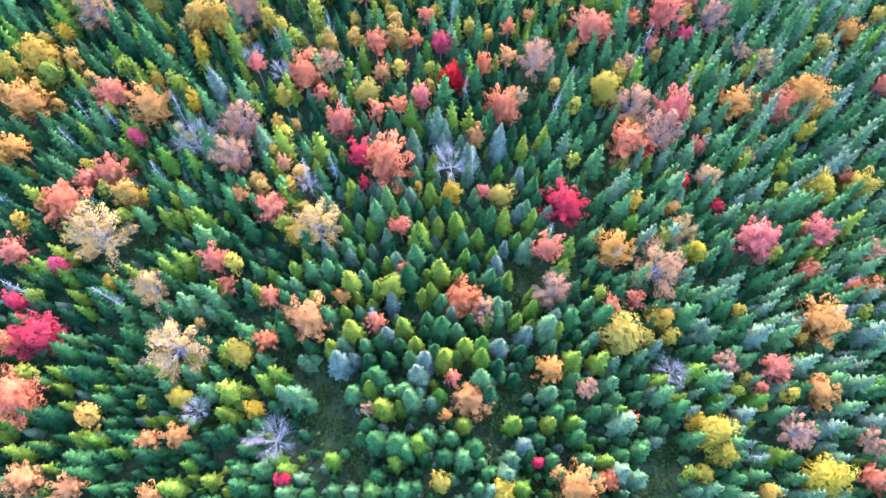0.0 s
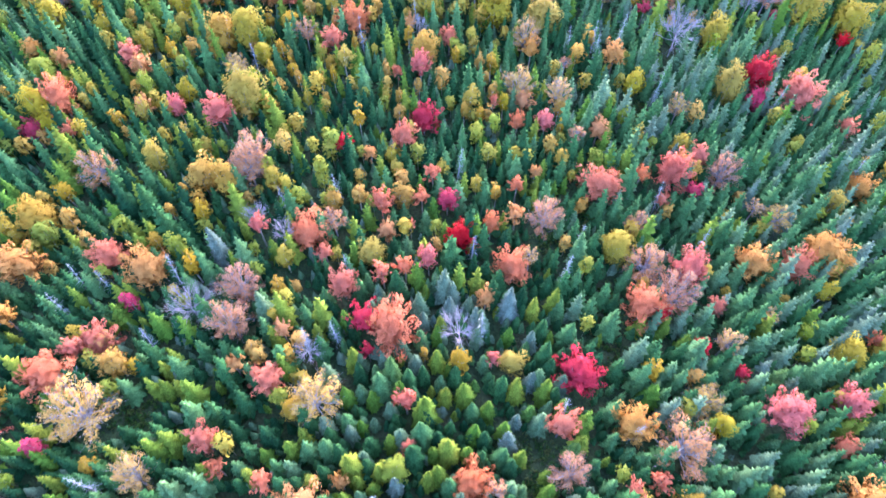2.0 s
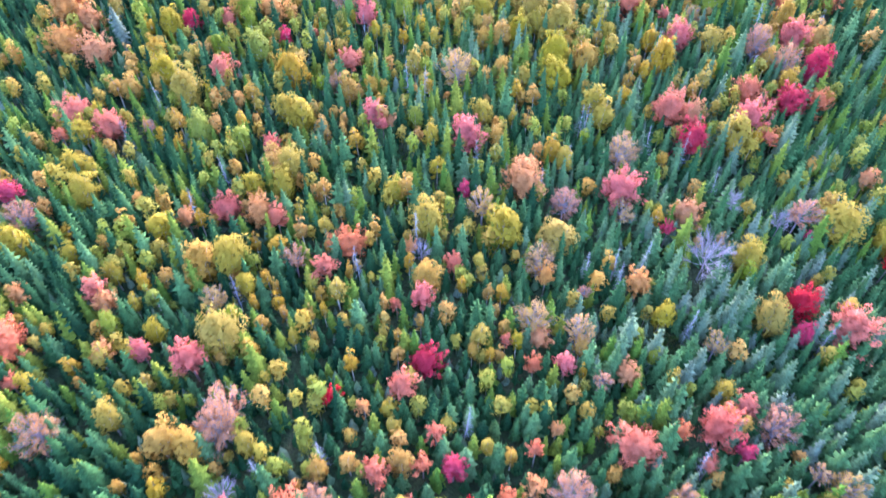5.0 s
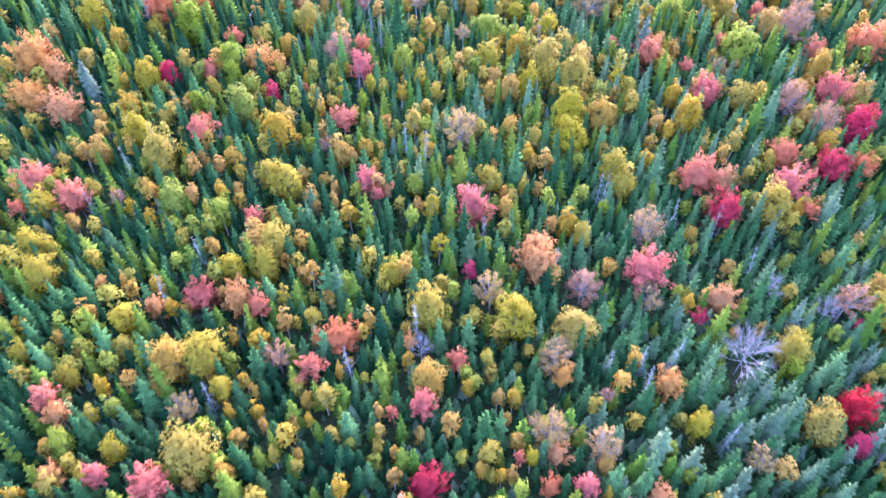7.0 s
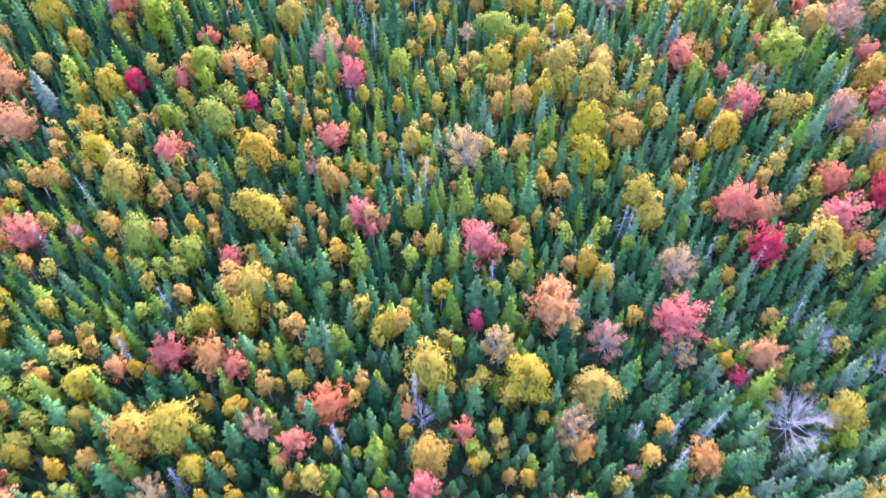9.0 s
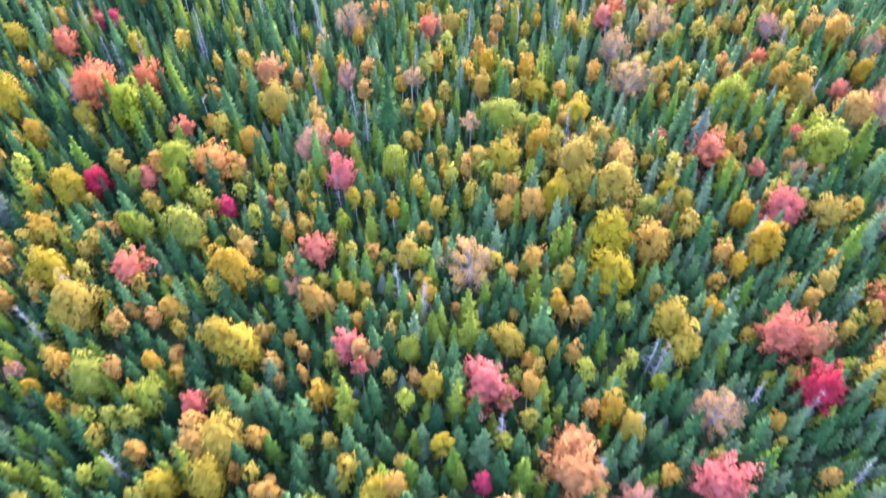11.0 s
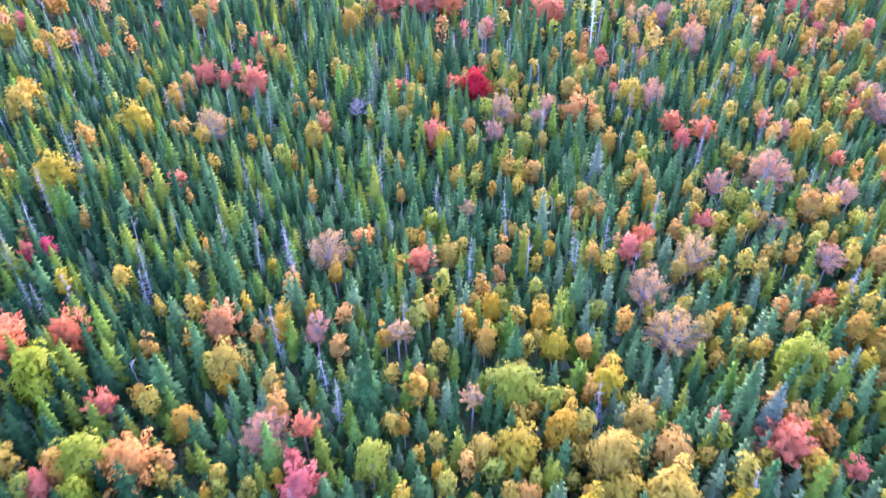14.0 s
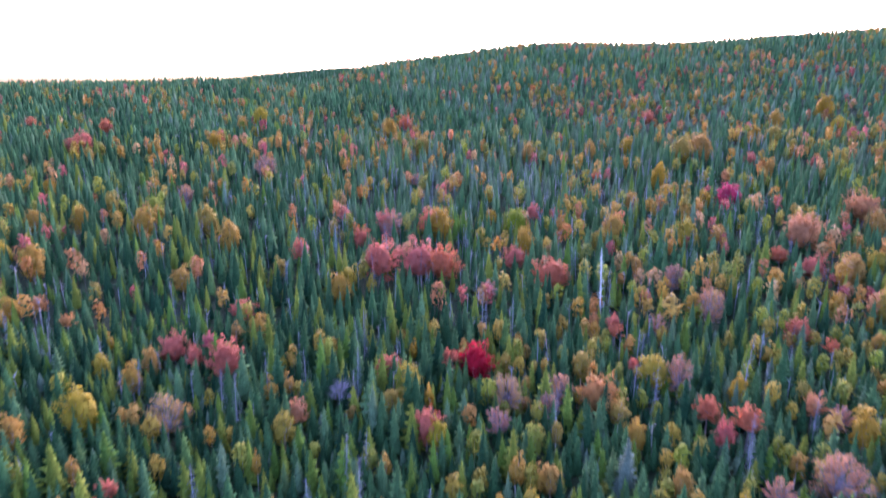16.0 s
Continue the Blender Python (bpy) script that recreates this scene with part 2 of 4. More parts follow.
def broadleaf(r, style, radius, height):
    """Trunk with limbs, and crown, of a broad-leaved tree."""
    tall = radius * {"maple": 1.5, "birch": 1.35 + 0.9 / radius, "sparse": 1.45, "bare": 1.2}[style]
    mid = height - tall
    n = int({"maple": 34, "birch": 24, "sparse": 30, "bare": 16}[style] * (0.6 + 0.22 * radius))
    lobes = []
    lean, uneven = r.uniform(0, 6.28), r.uniform(0.08, 0.32)
    for i in range(n):
        f = (i + 0.5) / n
        up = 1 - 1.75 * f
        a = i * 2.39996 + r.uniform(-0.5, 0.5)
        flat = math.sqrt(max(0.0, 1 - up * up))
        way = np.array([flat * math.cos(a), flat * math.sin(a), up])
        reach = {"birch": r.uniform(0.45, 0.84), "maple": r.uniform(0.52, 0.90), "sparse": r.uniform(0.55, 0.92), "bare": r.uniform(0.4, 0.88)}[style] * (1 + uneven * math.cos(a - lean))
        spot = np.array([way[0] * radius * reach, way[1] * radius * reach, mid + way[2] * tall * reach * (1.12 if style == "birch" else 0.85)])
        lift = way + (0, 0, 0.6 if style == "birch" else 0.75)
        bulk = {"birch": r.uniform(0.24, 0.40), "maple": r.uniform(0.12, 0.21), "sparse": r.uniform(0.13, 0.24), "bare": r.uniform(0.18, 0.32)}[style]
        lobes.append((spot, radius * bulk, lift / np.linalg.norm(lift)))
    bole = max(0.09, 0.055 * radius + 0.05) * (0.6 if style == "bare" else 1)
    fork = np.array([r.uniform(-0.15, 0.15), r.uniform(-0.15, 0.15), mid - tall * 0.75])
    wood = [stick((0, 0, -0.4), fork, bole, bole * 0.75, 6), stick(fork, (fork[0] * 0.5, fork[1] * 0.5, mid + tall * 0.45), bole * 0.75, 0.03)]
    fine = 0.030 if style in ("sparse", "bare") else 0.022
    for spot, size, way in lobes[:: {"maple": 4, "birch": 3}.get(style, 1)]:
        base = fork + np.array([0, 0, (mid - fork[2]) * r.uniform(0.0, 0.9)])
        end = spot + way * size * (0.9 if style in ("sparse", "bare") else 0.6)
        bend = (base + end) / 2 + np.array([0, 0, -0.10 * radius])
        wood += [stick(base, bend, bole * 0.42, bole * 0.28, 3), stick(bend, end, bole * 0.28, fine * 0.5, 3)]
        if style in ("sparse", "bare"):
            for _ in range(6 if style == "sparse" else 26):
                tip = end + (way * 0.7 + r.normal(size=3) * 0.85) * radius * (0.19 if style == "sparse" else 0.25)
                wood.append(stick(bend + (end - bend) * r.uniform(0.1, 0.9), tip, fine * (0.8 if style == "sparse" else 0.6), 0.008, 3))
    trunk, limbs = joined(wood[:2]), joined(wood[2:])
    if style == "bare":
        crown = leaf_cloud(r, lobes, int(12 * radius), 0.10, 0.8)
    else:
        size = {"maple": 0.205, "birch": 0.195, "sparse": 0.150}[style]
        per = {"maple": 310, "birch": 340, "sparse": 500}[style]
        crown = leaf_cloud(r, lobes, int(per * radius ** 1.75), size, {"maple": 1.5, "birch": 0.3, "sparse": 1.2}[style])
        if style != "sparse":
            heart = [(np.array([0, 0, mid + 0.02 * tall]), radius * (0.74 if style == "birch" else 0.56), np.array([0, 0, 1.0]))]
            crown = joined([crown, leaf_cloud(r, heart, int(105 * radius ** 1.3), 0.12 * radius + 0.1, 0.75 if style == "birch" else 0.35)])
    return trunk, limbs, crown


def soften(verts, tris, centre, amount, rise=0.0):
    """Turns blades outward and gives each corner a normal part way towards the crown's own curve."""
    a, b, c = verts[tris[:, 0]], verts[tris[:, 1]], verts[tris[:, 2]]
    face = np.cross(b - a, c - a)
    face /= np.linalg.norm(face, axis=1)[:, None] + 1e-9
    away = ((a + b + c) / 3 - np.asarray(centre)) * (1, 1, 1 if rise == 0 else 0)
    away /= np.linalg.norm(away, axis=1)[:, None] + 1e-9
    away[:, 2] += rise
    away /= np.linalg.norm(away, axis=1)[:, None] + 1e-9
    inward = (face * away).sum(1) < 0
    tris = np.where(inward[:, None], tris[:, ::-1], tris)
    face = np.where(inward[:, None], -face, face)
    sum_up = np.zeros_like(verts)
    for k in range(3):
        np.add.at(sum_up, tris[:, k], face * (1 - amount) + away * amount)
    return tris, sum_up / (np.linalg.norm(sum_up, axis=1)[:, None] + 1e-9)


def set_normals(mesh, normals):
    mesh.polygons.foreach_set("use_smooth", np.full(len(mesh.polygons), True))
    mesh.attributes.new("custom_normal", "FLOAT_VECTOR", "POINT").data.foreach_set("vector", np.ascontiguousarray(normals, np.float32).ravel())


def shape_mesh(name, shape, first):
    verts, tris = shape
    mesh = bpy.data.meshes.new(name)
    if name == "crown":
        if first is NEEDLES:
            tris, normals = soften(verts, tris, (0, 0, 0), 0.68, 0.6)
        else:
            low, high = verts.min(0), verts.max(0)
            tris, normals = soften(verts, tris, (low + high) / 2 - (0, 0, 0.15 * (high[2] - low[2])), 0.78)
    fill(mesh, verts, tris)
    if name == "crown":
        set_normals(mesh, normals)
    mesh.materials.append(first)
    return mesh


def part(name, mesh, parent, surface=None, label=""):
    ob = new(name, mesh)
    ob.parent = parent
    if surface:
        ob.material_slots[0].link = "OBJECT"
        ob.material_slots[0].material = surface
    return tagged(ob, label)


# ---- broad-leaved trees in autumn colour, each where it grows ----
STYLE = {"S": "maple", "R": "maple", "P": "sparse", "O": "maple", "A": "birch", "T": "sparse", "Y": "birch", "G": "birch", "K": "maple", "M": "birch", "B": "bare"}
NAME = {"S": "red_maple", "R": "red_maple", "P": "thinning_maple", "O": "orange_maple", "A": "amber_birch", "T": "golden_maple", "Y": "yellow_birch", "G": "aspen", "K": "pink_maple", "M": "crimson_maple", "B": "bare_maple"}
SAYS = {
    "S": "red maple with a bright scarlet autumn crown", "R": "red maple with a coral red spiky crown", "P": "maple with thinning dusty pink leaves and grey limbs",
    "O": "maple with an orange autumn crown", "A": "birch with an amber golden autumn crown", "T": "maple with sparse tan gold leaves and pale limbs", "Y": "birch with a rounded golden yellow crown",
    "G": "aspen with a full lime green crown", "K": "maple with an upright bright pink crown", "M": "maple with a dense deep magenta crown", "B": "bare grey maple that has dropped its leaves"}
GROUP = {"Y": "yellow birches in the spruce forest", "A": "amber birches in the spruce forest", "G": "aspens in the spruce forest", "B": "bare trees in the spruce forest"}
SIZES = (1.3, 2.2, 3.5)
BOLE = {style: BIRCH_BARK if style == "birch" else BARE_WOOD if style in ("sparse", "bare") else MAPLE_BARK for style in ("maple", "birch", "sparse", "bare")}
stock = {}
for style in ("maple", "birch", "sparse", "bare"):
    for size in SIZES:
        for variant in range(5 if size > 2 else 3):
            trunk, limbs, crown = broadleaf(rng, style, size, 5.6 + 1.4 * size)
            stock.setdefault((style, size), []).append((shape_mesh("trunk", trunk, BOLE[style]), shape_mesh("branchwork", limbs, BOLE[style]), shape_mesh("crown", crown, LEAF["R"])))
PLANTED = []


def plant(key, places):
    for x, y, r in places:
        r *= 1.18 if r > 2.2 else 1.04
        size = min(SIZES, key=lambda s: abs(math.log(s / r)))
        style = STYLE[key]
        trunk_mesh, limb_mesh, crown_mesh = stock[style, size][int(rng.integers(len(stock[style, size])))]
        tree = new(NAME[key])
        tree.empty_display_size = 0.5
        scale = r / size
        high = min(14, 5.6 + 1.4 * r) / (5.6 + 1.4 * size)
        tree.matrix_world = pose(x, y, float(land(x, y)), 0, 0, float(rng.uniform(0, 360))) @ Matrix.Diagonal((scale * float(rng.uniform(0.84, 1.14)), scale * float(rng.uniform(0.84, 1.14)), high * float(rng.uniform(0.84, 1.08)) * (1.15 if key == "K" else 1), 1))
        says = SAYS[key]
        if r > 3:
            says = "large " + says
        elif r < 1.6:
            says = "small young " + says
        tagged(tree, says, "tree", GROUP.get(key, "maples in the spruce forest"))
        trunk = part("trunk", trunk_mesh, tree)
        tagged(part("branchwork", limb_mesh, trunk), kind="stuff")
        part("crown", crown_mesh, tree, LEAF[key])
        PLANTED.append((x, y, r))


plant("P", [
    (64.4, 11.7, 2.1), (52.9, 12.6, 2.3), (21.7, 18.9, 1.5), (44.1, 22.9, 2.2), (7.1, 31.1, 1.9), (17.4, 34.1, 2.4), (34.8, 38.0, 3.5), (71.7, 42.8, 2.1),
    (-34.0, 55.6, 2.9), (-33.4, 61.7, 2.9), (37.2, 62.3, 2.9), (33.3, 67.8, 3.1), (-19.6, 74.1, 2.0), (32.1, 75.4, 2.2), (16.1, 75.6, 2.7), (-60.1, 82.3, 2.6),
    (-34.6, 82.8, 2.7), (-34.5, 85.5, 3.3), (49.9, 86.6, 2.8), (23.1, 92.1, 1.4), (22.3, 108.6, 1.1), (-27.6, 113.2, 2.1), (-75.6, 119.7, 2.6), (64.1, 124.2, 2.3),
    (20.6, 126.7, 2.4), (-59.6, 142.3, 1.2), (-23.8, 155.2, 1.8), (70.2, 159.9, 2.6), (66.1, 166.4, 2.4), (-24.2, 180.7, 2.5), (72.2, 188.7, 3.6), (75.4, 192.4, 3.0),
])
plant("P", [
    (-20.3, 196.7, 1.9), (76.0, 204.9, 1.9), (59.0, 210.6, 2.0), (67.9, 226.2, 2.2), (46.8, 229.6, 2.1), (56.9, 232.3, 3.1), (8.1, 246.3, 1.8), (65.9, 247.5, 1.9),
    (17.0, 251.1, 1.7), (89.5, 253.7, 2.9), (20.0, 256.4, 2.6), (42.3, 258.7, 2.4), (88.5, 259.4, 2.2), (43.8, 277.1, 1.9), (56.9, 282.7, 3.1), (8.8, 292.3, 2.2),
    (54.3, 298.6, 2.6), (-15.6, 329.4, 2.6), (-84.5, 355.9, 2.8), (-10.3, 372.3, 2.1), (-66.0, 385.0, 2.9),
])
plant("Y", [
    (8.4, 4.3, 1.9), (-0.3, 5.5, 1.6), (55.8, 6.5, 3.1), (38.4, 7.3, 1.6), (41.6, 9.8, 1.8), (40.2, 12.9, 2.7), (-38.1, 17.0, 1.8), (-30.3, 23.7, 2.2),
    (35.3, 27.0, 1.3), (27.7, 27.4, 3.3), (41.5, 41.7, 1.7), (9.5, 51.1, 2.0), (65.4, 53.7, 2.6), (71.8, 53.7, 2.6), (63.9, 64.0, 1.6), (-27.1, 67.0, 1.4),
    (66.5, 68.6, 1.9), (-13.2, 68.8, 2.2), (-70.1, 69.3, 1.1), (-72.7, 70.7, 1.8), (28.5, 71.0, 2.4), (69.5, 81.0, 2.0), (-30.4, 81.3, 1.8), (4.6, 82.2, 1.3),
    (-50.7, 84.4, 2.0), (-9.4, 84.8, 1.2), (-10.3, 87.6, 1.3), (-63.8, 89.3, 1.5), (-47.0, 90.3, 1.3), (-70.0, 90.7, 1.8), (42.8, 91.9, 1.8), (-54.2, 93.4, 1.5),
])
plant("Y", [
    (-72.0, 93.5, 2.4), (-50.7, 94.9, 1.3), (-37.1, 97.7, 3.2), (-26.1, 98.6, 0.9), (-47.9, 98.8, 1.7), (10.1, 98.9, 1.1), (3.8, 99.1, 1.5), (-18.2, 101.7, 1.0),
    (74.9, 102.4, 1.6), (-52.2, 103.4, 1.3), (53.6, 104.3, 2.4), (35.1, 104.3, 2.1), (-19.7, 106.7, 1.5), (-35.1, 108.3, 1.7), (-57.0, 108.9, 1.8), (-65.1, 112.4, 1.7),
    (-38.4, 112.6, 2.9), (-50.7, 113.9, 1.8), (-74.6, 114.0, 2.5), (52.5, 115.8, 2.5), (-51.5, 118.4, 2.3), (18.6, 119.4, 2.8), (-23.0, 119.9, 1.4), (9.1, 120.3, 3.2),
    (80.7, 120.3, 2.8), (-4.7, 121.0, 3.0), (71.1, 123.2, 3.7), (-28.0, 123.4, 1.2), (-67.6, 125.9, 2.4), (-11.1, 127.7, 2.0), (-36.7, 127.9, 2.0), (-31.6, 128.8, 2.4),
])
plant("Y", [
    (-70.4, 131.6, 2.1), (-67.4, 131.6, 1.5), (-3.2, 133.2, 1.4), (-31.0, 133.5, 2.8), (21.2, 135.6, 1.8), (-4.2, 140.7, 2.0), (-72.3, 140.8, 2.3), (56.1, 141.3, 3.0),
    (11.9, 145.8, 1.0), (-30.4, 146.3, 2.9), (6.1, 146.9, 2.2), (30.3, 146.9, 2.3), (-71.8, 147.3, 1.5), (-33.7, 147.4, 2.2), (-10.3, 147.8, 1.1), (28.8, 150.4, 2.3),
    (-54.4, 151.2, 3.3), (-50.0, 152.4, 1.1), (52.4, 155.6, 1.6), (46.7, 156.0, 1.1), (14.7, 156.9, 2.0), (21.8, 157.2, 3.3), (-59.6, 157.8, 2.4), (-8.0, 160.3, 2.0),
    (22.1, 163.2, 2.9), (56.4, 167.6, 2.3), (-22.2, 168.6, 1.4), (-3.9, 168.9, 1.5), (34.6, 169.9, 2.0), (-16.8, 170.5, 1.3), (14.5, 170.6, 2.4), (32.3, 171.8, 1.5),
])
plant("Y", [
    (23.7, 172.1, 3.2), (-7.1, 172.6, 1.3), (18.7, 172.9, 2.2), (-62.3, 173.0, 2.6), (25.5, 175.2, 1.9), (-22.0, 175.7, 0.8), (42.8, 176.0, 2.2), (-55.8, 177.3, 1.5),
    (18.6, 177.4, 3.0), (-75.7, 178.1, 1.9), (6.9, 178.8, 2.7), (2.9, 179.1, 1.9), (15.1, 180.2, 1.2), (44.5, 181.7, 1.2), (23.4, 182.7, 2.5), (-64.0, 187.7, 1.9),
    (19.6, 187.9, 2.2), (-25.0, 188.4, 1.3), (55.7, 190.9, 1.4), (-78.3, 191.1, 2.7), (-32.1, 191.6, 2.4), (60.2, 193.1, 2.2), (41.7, 193.6, 1.4), (13.6, 194.9, 2.2),
    (36.3, 194.9, 0.9), (35.4, 197.3, 1.7), (-25.3, 200.3, 1.4), (-44.2, 201.7, 0.9), (-31.3, 202.0, 0.9), (58.6, 203.9, 1.6), (-60.6, 206.2, 1.4), (-83.5, 208.5, 1.9),
])
plant("Y", [
    (-29.3, 210.8, 0.8), (-1.2, 213.3, 1.8), (50.0, 219.7, 1.4), (69.9, 220.1, 1.2), (76.8, 223.4, 1.4), (71.4, 228.7, 1.1), (42.0, 229.6, 1.1), (-73.2, 232.1, 3.8),
    (0.2, 232.1, 1.4), (-2.2, 243.5, 1.7), (17.5, 244.5, 1.1), (-27.7, 245.1, 1.9), (28.7, 248.6, 1.5), (-63.0, 248.6, 2.8), (-10.3, 252.5, 2.0), (-89.7, 254.3, 2.8),
    (-7.1, 256.7, 2.4), (37.8, 259.5, 2.3), (25.3, 263.5, 2.2), (-67.2, 263.9, 1.8), (62.9, 266.8, 1.2), (96.1, 284.0, 2.6), (-109.0, 288.7, 2.1), (103.1, 290.7, 2.2),
    (-18.6, 296.2, 1.2), (-24.1, 298.2, 2.2), (-42.2, 305.0, 2.0), (107.5, 305.2, 2.2), (-117.9, 313.3, 2.5), (40.8, 318.1, 2.2), (65.9, 321.7, 2.9), (-33.0, 331.4, 1.8),
])
plant("Y", [
    (-69.2, 332.6, 2.7), (-104.5, 346.5, 2.8), (-145.9, 366.9, 2.1), (144.8, 387.8, 3.1), (90.2, 398.7, 3.9), (-146.9, 405.0, 1.8), (-9.6, 414.0, 3.4), (138.6, 425.6, 3.3),
    (172.9, 438.8, 3.4), (-92.1, 476.8, 3.4),
])
plant("O", [
    (-39.8, 3.7, 1.5), (-50.4, 4.8, 2.2), (19.0, 4.8, 3.0), (-57.4, 5.9, 2.3), (-41.6, 11.2, 2.0), (-37.5, 11.5, 1.7), (0.5, 14.9, 1.0), (4.2, 17.4, 2.7),
    (57.7, 19.0, 2.3), (16.3, 21.8, 2.3), (-20.4, 28.6, 3.2), (60.7, 30.1, 3.3), (-15.6, 32.5, 1.3), (27.5, 40.9, 2.7), (-32.5, 48.8, 1.5), (-53.1, 52.5, 1.6),
    (-25.9, 54.2, 1.4), (-68.1, 55.3, 2.3), (5.8, 61.1, 1.7), (-68.1, 63.8, 3.4), (-48.2, 64.0, 3.0), (51.7, 68.7, 3.3), (65.1, 71.3, 3.5), (-10.8, 72.9, 1.8),
    (11.4, 76.4, 1.6), (75.1, 84.6, 2.4), (15.3, 84.8, 1.2), (-14.0, 87.4, 1.3), (42.3, 88.2, 1.5), (27.4, 94.0, 2.2), (-54.6, 94.9, 2.0), (13.6, 99.8, 1.7),
])
plant("O", [
    (-56.3, 102.9, 1.9), (-70.5, 104.0, 1.8), (-76.7, 106.4, 2.0), (31.8, 109.7, 2.2), (15.7, 110.8, 1.9), (-7.6, 115.5, 1.4), (-47.6, 120.6, 1.9), (-34.9, 122.5, 2.7),
    (42.6, 124.0, 2.4), (13.6, 129.6, 3.7), (79.5, 132.8, 1.8), (13.7, 133.6, 2.6), (-12.5, 144.4, 1.2), (48.3, 147.6, 2.5), (-76.3, 163.6, 3.7), (-83.6, 166.8, 3.4),
    (-80.6, 173.3, 3.1), (-85.9, 175.8, 3.8), (-40.5, 177.5, 3.3), (-34.5, 198.5, 2.5), (-15.1, 215.4, 1.6), (78.5, 231.9, 1.4), (-26.3, 248.9, 2.2), (63.3, 251.2, 1.7),
    (26.4, 253.7, 3.6), (-81.6, 278.3, 1.4), (31.1, 279.8, 1.5), (-93.5, 288.2, 1.9), (94.7, 318.2, 4.4), (98.1, 324.1, 4.3), (124.3, 338.5, 4.7), (64.8, 346.2, 2.1),
])
plant("G", [
    (-8.1, 34.1, 2.1), (58.8, 56.9, 1.2), (-44.0, 67.9, 1.9), (-65.9, 69.9, 2.0), (32.2, 97.0, 1.0), (-54.8, 99.3, 1.8), (-73.4, 101.4, 2.3), (-36.3, 101.9, 1.5),
    (-49.2, 104.4, 1.3), (51.9, 112.6, 1.5), (-18.5, 125.6, 1.7), (-40.7, 138.6, 2.2), (-49.2, 141.2, 2.4), (26.1, 142.1, 1.3), (-7.5, 145.8, 1.8), (-27.5, 155.9, 1.3),
    (-41.3, 164.5, 2.6), (-48.1, 164.7, 1.3), (-50.4, 165.4, 1.9), (-18.1, 166.7, 1.2), (28.9, 169.0, 1.9), (-44.7, 173.1, 1.9), (11.0, 175.2, 1.4), (-10.8, 177.0, 2.2),
    (-46.2, 177.6, 2.9), (60.2, 179.9, 3.4), (60.2, 185.7, 2.0), (7.0, 188.0, 3.0), (-56.7, 189.3, 3.4), (47.4, 190.0, 2.5), (45.7, 191.3, 3.0), (-4.0, 221.5, 1.4),
])
plant("G", [
    (52.4, 241.3, 1.1), (13.4, 242.9, 1.8), (19.8, 331.6, 3.3), (-89.9, 344.3, 2.6), (101.3, 360.7, 1.5), (-39.7, 364.3, 1.7), (137.1, 369.1, 2.3),
])
plant("R", [
    (24.2, 6.3, 1.8), (63.3, 6.4, 2.0), (28.1, 14.8, 1.2), (-60.2, 16.9, 3.3), (48.9, 19.5, 1.2), (1.6, 20.3, 1.2), (51.7, 22.6, 2.3), (-63.5, 24.7, 1.7),
    (-26.3, 25.6, 1.8), (-10.0, 28.7, 1.6), (26.3, 31.6, 1.4), (-26.2, 32.3, 1.6), (2.8, 32.7, 2.5), (30.4, 33.2, 1.5), (-33.0, 34.2, 1.4), (71.0, 35.8, 1.4),
    (67.7, 36.2, 1.7), (-6.1, 37.6, 1.2), (-35.3, 37.7, 2.2), (60.2, 38.6, 1.9), (-65.8, 38.6, 2.3), (16.5, 40.7, 2.3), (-27.1, 46.8, 2.3), (-59.7, 47.0, 3.2),
    (-56.9, 51.0, 1.8), (-54.0, 52.5, 2.4), (-9.5, 55.4, 3.8), (70.2, 55.7, 1.3), (31.7, 60.4, 2.9), (44.4, 60.9, 1.7), (-17.4, 62.6, 2.4), (-11.1, 64.7, 1.6),
])
plant("R", [
    (-7.5, 65.6, 1.4), (10.5, 66.4, 2.8), (-54.9, 66.5, 2.4), (-20.6, 68.1, 1.4), (59.3, 68.4, 2.7), (-23.9, 71.7, 3.0), (80.0, 73.5, 2.0), (7.0, 74.3, 1.7),
    (-6.8, 74.3, 0.8), (-11.8, 77.7, 2.2), (-4.9, 79.4, 1.5), (37.6, 80.1, 1.2), (11.7, 81.3, 1.5), (27.0, 82.2, 3.5), (-2.9, 83.9, 1.4), (34.3, 85.0, 1.6),
    (-66.2, 88.8, 1.3), (45.5, 89.2, 1.9), (-8.3, 90.4, 2.3), (12.5, 95.1, 1.7), (-69.1, 95.4, 3.2), (75.4, 96.7, 2.0), (8.2, 98.8, 0.8), (66.5, 102.5, 3.7),
    (-9.8, 104.9, 1.1), (-58.5, 105.0, 2.2), (-22.1, 111.1, 2.0), (-0.0, 112.9, 1.8), (-18.2, 116.2, 2.8), (-31.6, 120.9, 2.1), (-75.6, 139.1, 1.4), (61.6, 140.6, 1.5),
])
